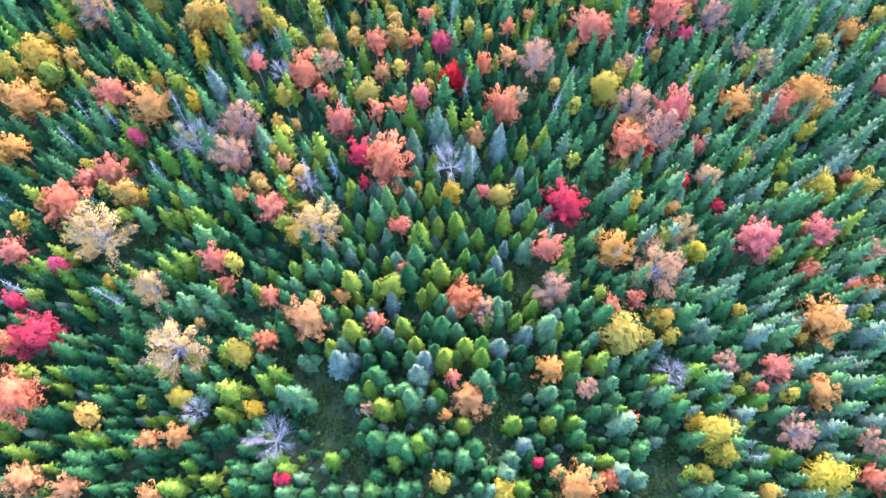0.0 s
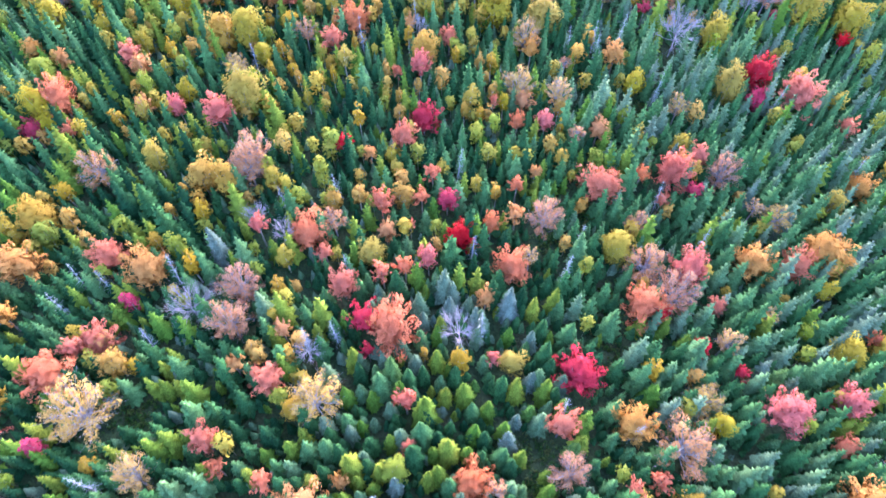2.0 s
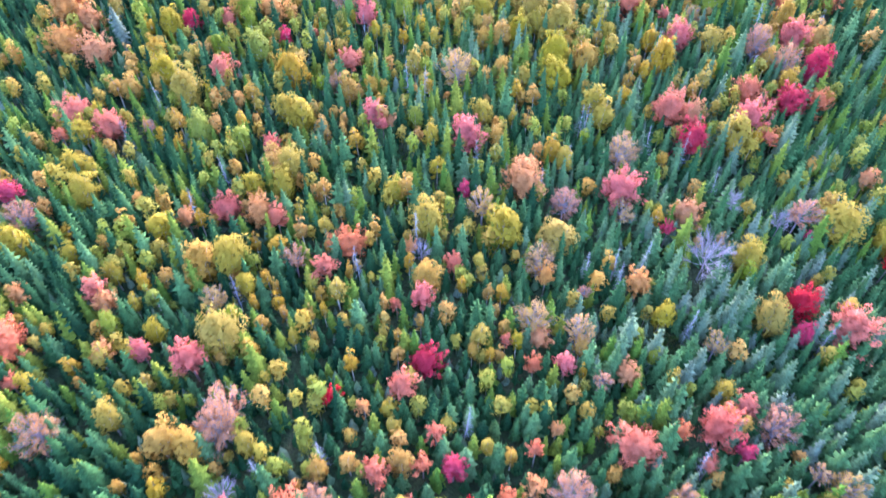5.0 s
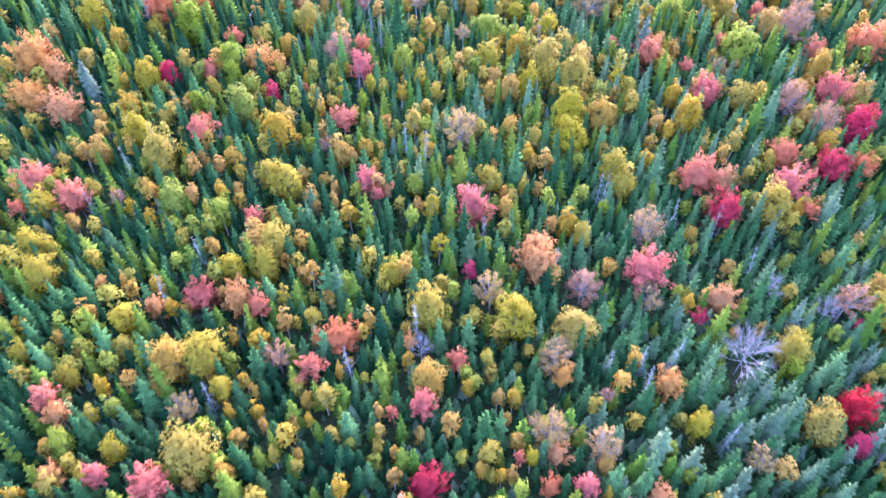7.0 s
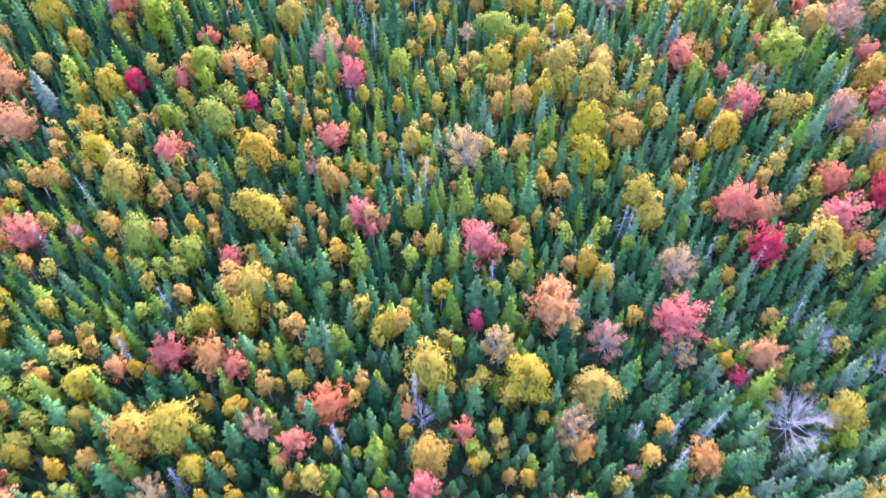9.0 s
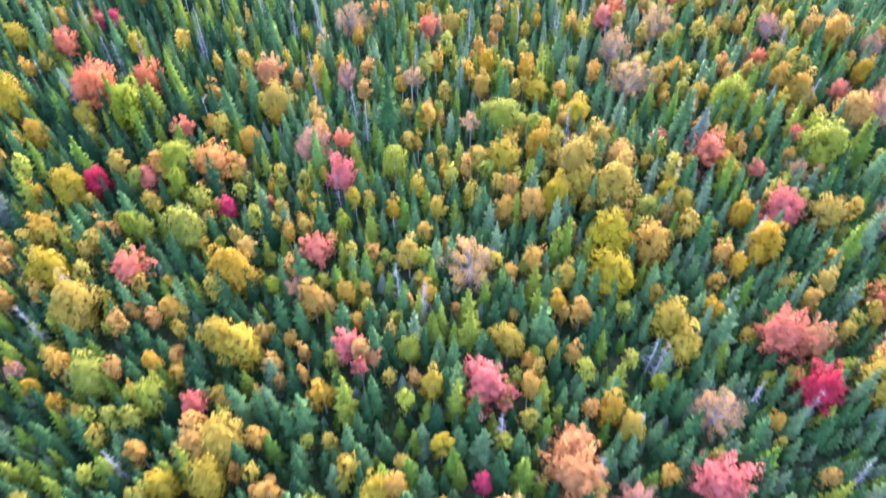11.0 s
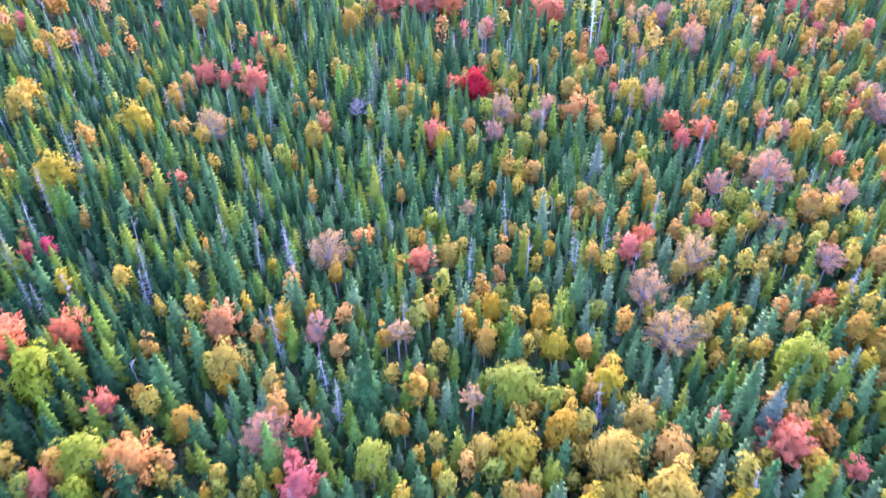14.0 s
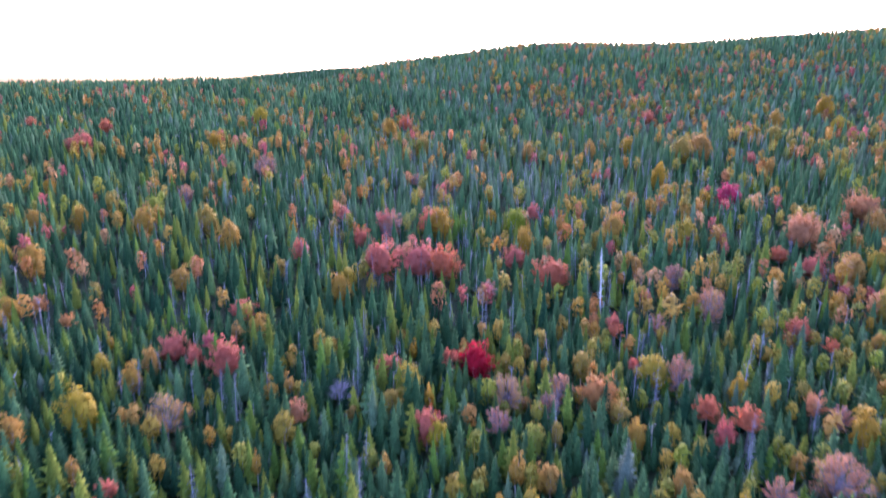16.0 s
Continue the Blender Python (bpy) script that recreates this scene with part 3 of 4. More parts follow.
plant("R", [
    (-66.7, 141.8, 2.4), (-74.9, 146.4, 3.0), (43.5, 147.6, 3.5), (75.1, 151.3, 2.4), (61.1, 153.0, 2.5), (-48.0, 156.7, 2.3), (-21.6, 161.1, 2.3), (-30.2, 170.9, 0.8),
    (-50.1, 174.6, 2.0), (47.8, 175.9, 1.4), (40.3, 179.2, 2.9), (-86.0, 180.1, 2.2), (-19.4, 180.7, 1.6), (75.7, 180.9, 2.0), (86.5, 181.9, 3.4), (32.8, 183.0, 1.2),
    (-46.8, 185.8, 1.9), (-63.5, 192.7, 3.7), (67.4, 194.7, 2.0), (-65.8, 194.9, 3.4), (-56.2, 196.7, 2.5), (55.1, 203.0, 2.0), (-73.3, 205.4, 2.3), (-5.6, 210.3, 2.1),
    (27.8, 212.4, 2.2), (-69.2, 213.6, 1.3), (30.5, 216.1, 2.0), (41.8, 219.3, 1.6), (-49.9, 231.2, 1.6), (71.6, 236.6, 1.6), (49.5, 245.7, 2.3), (-4.1, 246.2, 2.6),
])
plant("R", [
    (43.8, 248.6, 2.1), (83.9, 255.0, 1.8), (34.8, 262.2, 1.0), (-11.6, 262.5, 2.3), (0.4, 264.7, 1.6), (-43.3, 264.8, 3.4), (-50.0, 266.4, 1.7), (76.1, 267.9, 1.3),
    (-55.6, 270.2, 2.7), (34.0, 273.7, 1.5), (73.3, 275.8, 2.6), (34.7, 276.6, 1.5), (-45.7, 283.1, 2.3), (44.8, 288.9, 1.4), (25.2, 298.5, 4.4), (85.9, 301.1, 1.3),
    (-1.6, 302.7, 3.8), (90.9, 303.8, 2.6), (-17.1, 304.4, 4.4), (-7.0, 304.7, 4.3), (17.3, 309.5, 3.2), (85.6, 310.0, 2.1), (-38.4, 312.4, 2.3), (-23.5, 323.0, 2.4),
    (-4.7, 331.1, 3.5), (-17.9, 331.5, 2.7), (25.5, 338.9, 2.1), (-30.8, 339.4, 2.2), (32.5, 340.4, 1.7), (51.7, 371.4, 1.6), (135.3, 386.9, 2.2), (114.9, 393.4, 2.4),
])
plant("R", [
    (-156.0, 422.4, 3.3), (-153.7, 426.8, 3.3), (-18.6, 451.3, 2.9), (95.0, 457.0, 2.6), (-161.0, 459.4, 2.7), (-202.2, 470.1, 2.2),
])
plant("T", [
    (-11.1, 15.7, 1.1), (-39.3, 24.3, 4.1), (-44.1, 32.8, 2.4), (-53.0, 40.8, 4.3), (-20.3, 43.7, 3.2), (39.1, 45.3, 2.5), (44.6, 54.4, 1.9), (52.9, 59.0, 1.4),
    (13.3, 68.0, 1.4), (57.5, 77.6, 2.3), (54.3, 79.2, 1.4), (43.0, 99.1, 2.1), (20.3, 100.4, 2.1), (13.0, 102.4, 2.4), (-39.7, 104.6, 2.1), (14.7, 114.0, 2.4),
    (5.3, 124.4, 2.3), (31.3, 124.4, 2.2), (32.4, 137.6, 2.4), (1.2, 158.3, 3.2), (54.2, 175.8, 1.8), (1.8, 185.6, 1.6), (-8.4, 195.4, 1.6), (30.4, 196.5, 3.4),
    (-7.5, 196.7, 1.5), (28.6, 204.7, 2.6), (37.4, 211.3, 2.9), (-20.5, 212.9, 2.7), (55.0, 219.9, 1.6), (2.4, 224.1, 1.5), (-48.9, 249.0, 2.7), (10.4, 255.3, 2.6),
])
plant("S", [
    (-59.3, 25.8, 3.3), (20.3, 49.0, 3.7), (46.1, 49.8, 1.2), (-12.8, 51.9, 1.1), (40.2, 53.4, 1.7), (-13.5, 56.7, 2.3), (34.8, 59.2, 1.3), (1.6, 72.3, 2.6),
    (-0.4, 79.1, 2.2), (43.6, 81.8, 1.5), (-19.0, 88.7, 1.5), (-72.4, 88.8, 2.0), (-4.7, 95.2, 2.7), (59.3, 106.9, 2.7), (78.1, 115.0, 1.3), (38.8, 120.7, 1.4),
    (-79.7, 124.6, 2.3), (47.3, 140.3, 2.8), (69.3, 150.1, 3.3), (-76.9, 204.5, 0.8), (4.9, 263.3, 3.0),
])
plant("B", [
    (-23.8, 11.4, 2.7), (-35.4, 15.4, 1.8), (35.1, 21.5, 2.1), (-21.9, 51.5, 2.0), (1.5, 54.9, 2.3), (-40.3, 57.7, 2.6), (-27.4, 71.1, 1.7), (-32.7, 74.2, 1.9),
    (44.2, 114.5, 3.4), (-5.8, 114.9, 1.7), (60.2, 122.8, 1.8), (50.8, 126.2, 1.9), (-19.9, 253.8, 1.8),
])
plant("A", [
    (47.8, 4.6, 1.5), (38.5, 14.5, 1.4), (-27.3, 15.7, 1.5), (-36.8, 28.1, 0.8), (34.4, 30.1, 1.9), (-51.0, 34.3, 1.2), (-23.4, 42.7, 1.8), (-47.4, 48.8, 1.1),
    (-50.6, 48.9, 2.1), (31.3, 49.5, 1.5), (1.4, 50.8, 1.8), (-30.3, 51.3, 1.5), (-4.1, 52.2, 0.8), (-27.7, 62.1, 1.3), (-24.8, 62.3, 0.8), (-41.3, 64.7, 1.6),
    (-47.9, 69.1, 1.3), (-62.2, 72.1, 1.6), (-67.6, 72.5, 2.7), (-41.3, 74.2, 1.4), (-46.9, 75.0, 0.9), (-64.6, 77.7, 1.4), (-20.0, 78.4, 1.7), (-45.1, 78.7, 1.0),
    (-15.7, 79.4, 1.6), (-8.0, 79.8, 1.9), (-38.0, 80.0, 2.3), (-42.2, 80.7, 2.3), (8.1, 80.8, 1.1), (44.1, 86.5, 1.3), (-58.9, 92.6, 1.3), (-16.3, 94.0, 1.2),
])
plant("A", [
    (20.5, 94.3, 0.8), (-32.0, 95.9, 1.2), (-9.3, 96.2, 1.2), (5.7, 96.5, 0.8), (7.3, 96.6, 1.1), (2.8, 97.2, 1.1), (20.5, 98.1, 1.4), (-22.7, 98.9, 0.8),
    (-9.3, 99.1, 0.8), (-31.6, 101.0, 1.2), (8.1, 101.4, 1.2), (-5.7, 101.8, 0.8), (-28.0, 102.6, 0.8), (-24.0, 103.2, 0.8), (-21.6, 103.4, 0.8), (-33.1, 104.5, 0.8),
    (6.9, 104.6, 0.9), (-29.1, 104.8, 1.0), (-11.7, 104.8, 0.9), (-22.5, 106.7, 1.1), (-51.5, 107.1, 1.1), (-29.9, 107.5, 0.8), (-44.6, 107.6, 1.0), (5.6, 107.6, 0.9),
    (8.0, 107.6, 1.0), (-48.0, 108.6, 1.4), (1.2, 109.1, 1.1), (-31.8, 109.1, 0.9), (-4.9, 109.7, 2.4), (-18.0, 110.8, 0.8), (-42.9, 111.9, 2.7), (-7.9, 112.6, 0.9),
])
plant("A", [
    (-57.0, 113.1, 0.8), (27.3, 114.0, 1.5), (-60.2, 114.9, 1.1), (-31.0, 115.9, 1.6), (-22.3, 116.2, 0.8), (-34.9, 116.5, 1.1), (-67.2, 117.0, 1.0), (-27.1, 118.9, 1.5),
    (-13.9, 118.9, 1.1), (-57.6, 119.3, 1.6), (-45.4, 121.0, 1.1), (-20.7, 123.2, 1.2), (37.2, 123.5, 1.2), (-48.2, 124.8, 1.4), (-53.5, 124.8, 0.8), (-24.0, 127.1, 1.5),
    (70.8, 127.7, 1.7), (-8.6, 127.9, 1.5), (-40.8, 132.0, 1.3), (-33.7, 132.4, 2.3), (40.9, 137.0, 1.2), (-65.7, 137.0, 1.3), (-50.0, 137.0, 0.9), (-52.9, 137.8, 1.0),
    (19.2, 138.0, 1.8), (-43.6, 139.7, 0.8), (-18.8, 139.8, 1.6), (-56.5, 140.1, 1.0), (-27.0, 140.1, 0.8), (8.5, 140.6, 1.5), (59.3, 140.7, 1.4), (-25.0, 142.0, 0.8),
])
plant("A", [
    (-21.6, 142.5, 0.8), (-60.2, 143.0, 0.9), (-41.6, 143.3, 1.2), (-53.9, 143.4, 1.5), (-25.8, 144.0, 1.3), (-39.1, 144.3, 0.8), (14.9, 145.5, 1.3), (-21.9, 145.6, 1.0),
    (-14.9, 150.5, 1.1), (16.7, 151.4, 1.6), (-41.1, 151.9, 1.5), (35.3, 152.3, 1.9), (-65.9, 152.8, 2.0), (-69.1, 152.9, 1.5), (13.4, 152.9, 1.6), (-7.7, 153.0, 0.8),
    (-21.4, 153.1, 1.9), (-19.4, 153.1, 1.3), (49.6, 153.3, 1.4), (-4.9, 154.0, 1.5), (-16.8, 154.4, 1.5), (69.8, 155.7, 2.2), (36.8, 156.7, 1.3), (-33.7, 157.5, 2.9),
    (6.6, 157.6, 1.3), (40.4, 158.8, 1.3), (54.8, 159.8, 1.6), (10.4, 159.8, 2.1), (38.7, 160.8, 1.5), (-68.2, 161.3, 1.5), (44.8, 162.0, 2.6), (67.4, 162.0, 1.8),
])
plant("A", [
    (28.6, 162.5, 2.9), (-26.3, 164.2, 1.2), (-63.6, 164.9, 2.2), (-54.4, 164.9, 1.3), (25.2, 167.2, 1.4), (79.7, 167.6, 2.4), (43.1, 168.0, 1.8), (31.5, 168.3, 1.1),
    (-10.6, 168.4, 1.2), (10.8, 169.1, 2.1), (6.9, 169.2, 1.7), (68.9, 170.5, 2.1), (15.0, 171.8, 1.4), (-66.7, 171.8, 1.1), (8.0, 173.0, 1.7), (-30.4, 173.7, 0.8),
    (74.7, 175.3, 2.4), (-2.9, 176.6, 0.9), (25.7, 178.2, 2.6), (26.2, 179.0, 0.9), (53.5, 179.1, 1.1), (13.0, 181.7, 2.5), (-7.1, 182.5, 1.0), (-74.3, 182.6, 1.1),
    (-35.4, 183.3, 1.9), (46.7, 183.3, 0.8), (-71.0, 183.6, 1.7), (49.8, 183.9, 0.9), (-23.4, 184.0, 1.6), (25.7, 185.4, 0.8), (41.3, 185.5, 0.8), (-86.3, 185.8, 2.1),
])
plant("A", [
    (-5.4, 187.2, 1.5), (17.7, 187.3, 1.5), (-42.6, 187.5, 1.3), (66.9, 187.8, 2.7), (-3.4, 188.1, 0.8), (-31.6, 188.8, 1.1), (40.3, 189.7, 0.8), (-5.3, 189.9, 1.0),
    (21.8, 190.8, 1.1), (19.7, 190.8, 1.1), (52.0, 192.2, 1.3), (-17.0, 194.4, 1.4), (-43.6, 194.6, 1.6), (60.1, 194.7, 2.5), (3.9, 195.3, 1.7), (-10.3, 195.5, 1.2),
    (-38.3, 195.9, 0.8), (57.0, 196.7, 1.8), (-28.9, 197.1, 1.0), (-25.4, 197.7, 1.7), (48.1, 198.0, 1.1), (1.9, 198.6, 1.2), (72.8, 198.9, 1.8), (11.9, 199.1, 1.7),
    (52.3, 199.8, 1.4), (-78.3, 199.9, 1.5), (39.5, 200.2, 1.8), (-21.5, 200.8, 1.2), (4.9, 200.9, 1.7), (-4.1, 201.0, 1.4), (-38.9, 202.7, 0.8), (-25.4, 206.0, 1.5),
])
plant("A", [
    (-19.0, 208.4, 1.3), (70.9, 208.5, 2.5), (-9.0, 209.6, 1.2), (67.1, 210.2, 2.7), (21.7, 211.4, 1.3), (7.7, 212.3, 1.4), (54.1, 212.6, 1.3), (15.3, 213.7, 0.9),
    (-40.7, 214.2, 0.8), (10.9, 214.9, 1.2), (-77.7, 215.0, 1.7), (62.0, 215.5, 0.9), (-5.6, 216.4, 0.8), (36.5, 217.9, 1.3), (-72.8, 219.1, 0.9), (28.4, 220.2, 1.2),
    (24.6, 221.4, 1.3), (-63.7, 221.7, 1.1), (61.3, 223.7, 2.3), (34.4, 225.2, 1.8), (22.8, 225.4, 2.0), (-58.1, 227.0, 0.8), (-25.3, 227.1, 0.8), (-55.3, 227.9, 0.8),
    (-47.4, 228.2, 0.8), (-9.7, 228.7, 1.0), (6.9, 230.2, 1.0), (34.0, 232.4, 1.7), (14.9, 234.4, 2.0), (9.8, 234.8, 1.5), (-57.3, 235.2, 1.2), (53.5, 237.5, 1.2),
])
plant("A", [
    (-30.3, 237.7, 0.8), (-10.1, 237.7, 1.0), (82.7, 239.4, 2.1), (72.3, 240.5, 1.5), (-71.6, 243.4, 2.1), (67.8, 243.6, 2.2), (30.5, 243.9, 1.8), (-3.6, 253.7, 0.9),
    (51.7, 255.1, 1.7), (58.9, 255.4, 0.9), (-32.1, 255.7, 1.5), (-96.4, 256.2, 2.0), (-29.5, 257.7, 1.4), (-59.5, 259.8, 2.1), (-91.0, 260.4, 2.7), (-58.0, 265.0, 1.7),
    (65.2, 267.9, 1.0), (-7.3, 269.3, 1.0), (-23.5, 270.4, 1.0), (87.0, 271.3, 1.4), (-69.6, 272.9, 0.9), (-44.5, 275.4, 1.3), (-40.3, 277.1, 2.2), (90.2, 278.8, 0.8),
    (-97.6, 284.8, 2.1), (54.4, 285.0, 2.0), (86.1, 285.1, 1.9), (88.3, 286.8, 1.6), (-25.6, 293.9, 2.5), (-64.3, 298.0, 2.3), (99.5, 301.8, 3.1), (46.7, 304.0, 1.9),
])
plant("A", [
    (-63.4, 305.2, 1.5), (-105.5, 306.9, 2.7), (20.5, 319.1, 2.5), (-59.4, 321.3, 3.2), (45.9, 322.9, 2.7), (76.4, 325.7, 1.9), (122.0, 327.9, 2.9), (-2.4, 328.4, 3.3),
    (-44.2, 329.8, 1.3), (-87.3, 330.2, 3.0), (-121.5, 335.2, 2.7), (-108.5, 337.1, 2.4), (13.4, 338.7, 1.8), (71.0, 339.3, 2.0), (57.7, 348.8, 1.9), (81.4, 350.8, 2.1),
    (-32.4, 358.9, 1.8), (-136.0, 367.8, 2.0), (72.4, 369.2, 2.7), (114.3, 377.4, 2.9), (-51.6, 390.4, 1.7), (32.0, 401.7, 2.4), (-74.6, 401.7, 2.2), (98.7, 402.2, 4.6),
    (136.1, 403.9, 2.1), (56.7, 404.4, 2.7), (74.0, 411.5, 3.0), (-118.2, 414.0, 2.3), (-97.9, 425.6, 3.0), (132.7, 429.7, 2.3), (-24.8, 441.3, 3.0), (150.3, 449.7, 2.8),
])
plant("A", [
    (181.4, 465.4, 4.1), (-98.5, 467.9, 2.8),
])
plant("M", [
    (-22.4, 6.0, 1.2), (13.8, 8.3, 0.8), (-63.5, 30.6, 1.5), (-58.6, 36.5, 1.4), (-50.4, 59.0, 1.3), (58.7, 101.9, 1.8), (65.4, 121.1, 1.0), (2.2, 128.9, 1.1),
    (76.8, 159.7, 2.4), (-36.5, 169.3, 1.4), (-58.5, 174.4, 1.9), (-18.6, 175.2, 0.8), (-69.3, 213.1, 0.9), (-67.4, 215.1, 1.4), (89.7, 352.5, 3.4),
])
plant("K", [
    (51.7, 43.1, 3.3), (-6.7, 43.8, 1.6), (62.5, 44.9, 2.4), (6.7, 51.3, 1.1), (40.3, 66.9, 2.6), (-3.6, 67.3, 1.9), (-31.5, 71.5, 1.5), (40.0, 85.5, 2.9),
    (-40.8, 93.3, 2.3), (-48.4, 94.6, 1.8), (17.7, 95.3, 1.8), (-5.4, 105.4, 2.1), (-41.1, 123.0, 2.4), (31.1, 128.9, 3.2), (-35.1, 137.8, 2.0), (2.6, 140.5, 2.9),
    (-13.8, 142.5, 1.2), (58.9, 145.1, 3.1), (-15.6, 145.4, 2.2), (49.3, 167.7, 2.9), (74.4, 168.3, 2.9), (-18.7, 173.3, 2.2), (-20.0, 176.7, 1.2), (56.0, 183.3, 1.3),
    (44.3, 242.3, 2.0), (-48.1, 269.4, 1.4), (-106.9, 293.0, 2.2),
])

# ---- dead standing spruces ----
def snag_shape(r, height, bole=0.11, twig=0.024):
    """A bare leader with a haze of fine twigs that shortens towards the top."""
    top = np.array([r.uniform(-0.3, 0.3), r.uniform(-0.3, 0.3), height])
    twigs = []
    for i in range(int(height * 7)):
        f = r.uniform(0.22, 0.97)
        a, long = r.uniform(0, 6.28), (1.12 - f) * r.uniform(0.7, 1.7) + 0.2
        root = top * f
        twigs.append(stick(root, root + (math.cos(a) * long, math.sin(a) * long, long * r.uniform(-0.4, 0.3)), twig, twig / 3, 3))
    return stick((0, 0, -0.4), top, bole, bole * 0.3, 6), joined(twigs)


snag_stock = [tuple(shape_mesh(n, s, BLEACHED_WOOD if h > 15 else DEAD_WOOD) for n, s in zip(("trunk", "branchwork"), snag_shape(rng, h, *((0.20, 0.05) if h > 15 else (0.06, 0.024))))) for h in (9, 10.5, 12, 18)]


def stand_snags(places, which=None):
    for x, y in places:
        kind = int(rng.integers(3)) if which is None else which
        snag = new("dead_spruce")
        snag.matrix_world = pose(x, y, float(land(x, y)), float(rng.uniform(-4, 4)), float(rng.uniform(-4, 4)), float(rng.uniform(0, 360)))
        tagged(snag, "tall bleached dead spruce standing above its neighbours" if which == 3 else "dead spruce with a bleached bare trunk and broken twigs", "dead tree", "dead spruces in the forest")
        for n, mesh in zip(("trunk", "branchwork"), snag_stock[kind]):
            tagged(part(n, mesh, snag), kind="stuff" if n == "branchwork" else "")
        PLANTED.append((x, y, 0.5))


stand_snags([
    (-58.6, 61.9), (-60.8, 57.7), (-55.0, 62.0), (-43.5, 62.5), (-17.0, 65.3), (-22.0, 52.0), (-17.9, 54.2), (3.6, 69.2),
    (21.9, 71.7), (43.7, 72.7), (26.8, 40.1), (-49.5, 31.3), (46.7, 9.5), (-19.6, 79.9), (37.0, 80.3), (23.7, 113.7),
    (28.1, 113.4), (32.6, 113.5), (61.4, 100.3), (38.9, 102.1), (-9.3, 155.1), (-6.0, 151.2), (38.3, 139.5), (49.7, 130.0),
    (16.8, 130.3), (-17.8, 189.0), (-6.4, 117.1), (-84.4, 217.2), (-76.4, 212.0), (-71.0, 210.4), (-48.0, 207.1), (-31.9, 212.0),
    (-25.7, 210.3), (18.6, 211.9), (53.0, 190.9), (-15.8, 184.4), (32.9, 218.8), (-70.5, 236.4), (-68.2, 234.7), (-64.3, 234.7),
    (-72.2, 226.0), (-72.5, 211.2), (-64.8, 203.5), (-47.7, 204.7), (-26.5, 211.2),
])
stand_snags([
    (19.0, 210.9), (14.7, 224.1), (-83.0, 270.6), (-92.1, 275.3), (-29.9, 267.9), (0.3, 280.1), (57.9, 264.9), (8.0, 275.0),
    (13.4, 277.3), (44.1, 285.2), (70.1, 293.5), (-37.5, 250.8), (-58.4, 259.2), (-73.1, 239.1),
])
stand_snags([(34.5, 287.5)], 3)
stand_snags([(float(rng.uniform(-90, 90)), float(rng.uniform(20, 290))) for _ in range(60)])
stand_snags([(float(rng.uniform(-120, 130)), float(rng.uniform(195, 390))) for _ in range(90)])

# ---- the spruce forest ----
CLEARINGS = [(13.6, 37.7, 2.5), (11.9, 33.1, 2.1), (-17.7, 19.7, 3.2), (-16.0, 12.9, 3.0), (-12.7, 7.1, 2.6), (9.5, 17.4, 2.5), (6.7, 13.5, 3.0), (13.7, 20.1, 2.2), (-45.7, 42.6, 2.6), (-48.9, 42.0, 2.4), (26.8, 59.5, 2.3), (27.1, 54.0, 2.4), (27.1, 64.5, 2.1), (32.2, 6.9, 3.3), (35.3, 10.7, 1.8), (-23.9, 25.0, 2.0), (-32.8, 43.9, 1.7), (-7.8, 29.0, 1.5), (17.5, 73.7, 1.9), (24.4, 78.8, 1.5), (-19.6, 14.6, 1.8), (-35.1, 14.8, 1.4), (12.6, 5.6, 1.4), (36.7, 102.7, 2.1), (36.5, 99.0, 2.0), (-11.1, 139.3, 1.4), (-33.3, 144.0, 1.5), (15.3, 192.4, 1.9), (25.0, 187.0, 1.2)]

def half_width(y):
    """How far the near forest reaches to each side."""
    return np.clip(76 + 0.3 * y, 70, 106) + 0.72 * np.maximum(0, y - 253)


def patch(x, y, scale, seed):
    """Smooth patches between 0 and 1."""
    return 0.5 + 0.25 * (np.sin(x / scale + seed) * np.cos(y / scale * 1.3 + 2 * seed) + np.sin((x + y) / scale * 0.7 + 3 * seed) + np.sin((x - 1.7 * y) / scale * 0.37 + seed)) / 1.5


def scatter(x0, x1, y0, y1, step):
    gx, gy = np.meshgrid(np.arange(x0, x1, step), np.arange(y0, y1, step * 0.87))
    gx = gx + (np.arange(gx.shape[0]) % 2)[:, None] * step / 2
    x, y = gx.ravel() + rng.normal(0, step * 0.20, gx.size), gy.ravel() + rng.normal(0, step * 0.20, gx.size)
    keep = rng.random(x.size) > 0.06
    return x[keep], y[keep]


def free(x, y, own, share):
    """Which places no planted tree and no clearing takes up."""
    ok = np.ones(len(x), bool)
    for px, py, pr in PLANTED:
        ok &= (x - px) ** 2 + (y - py) ** 2 > (pr * share + own) ** 2
    for px, py, pr in CLEARINGS:
        ok &= (x - px) ** 2 + (y - py) ** 2 > pr ** 2
    return ok


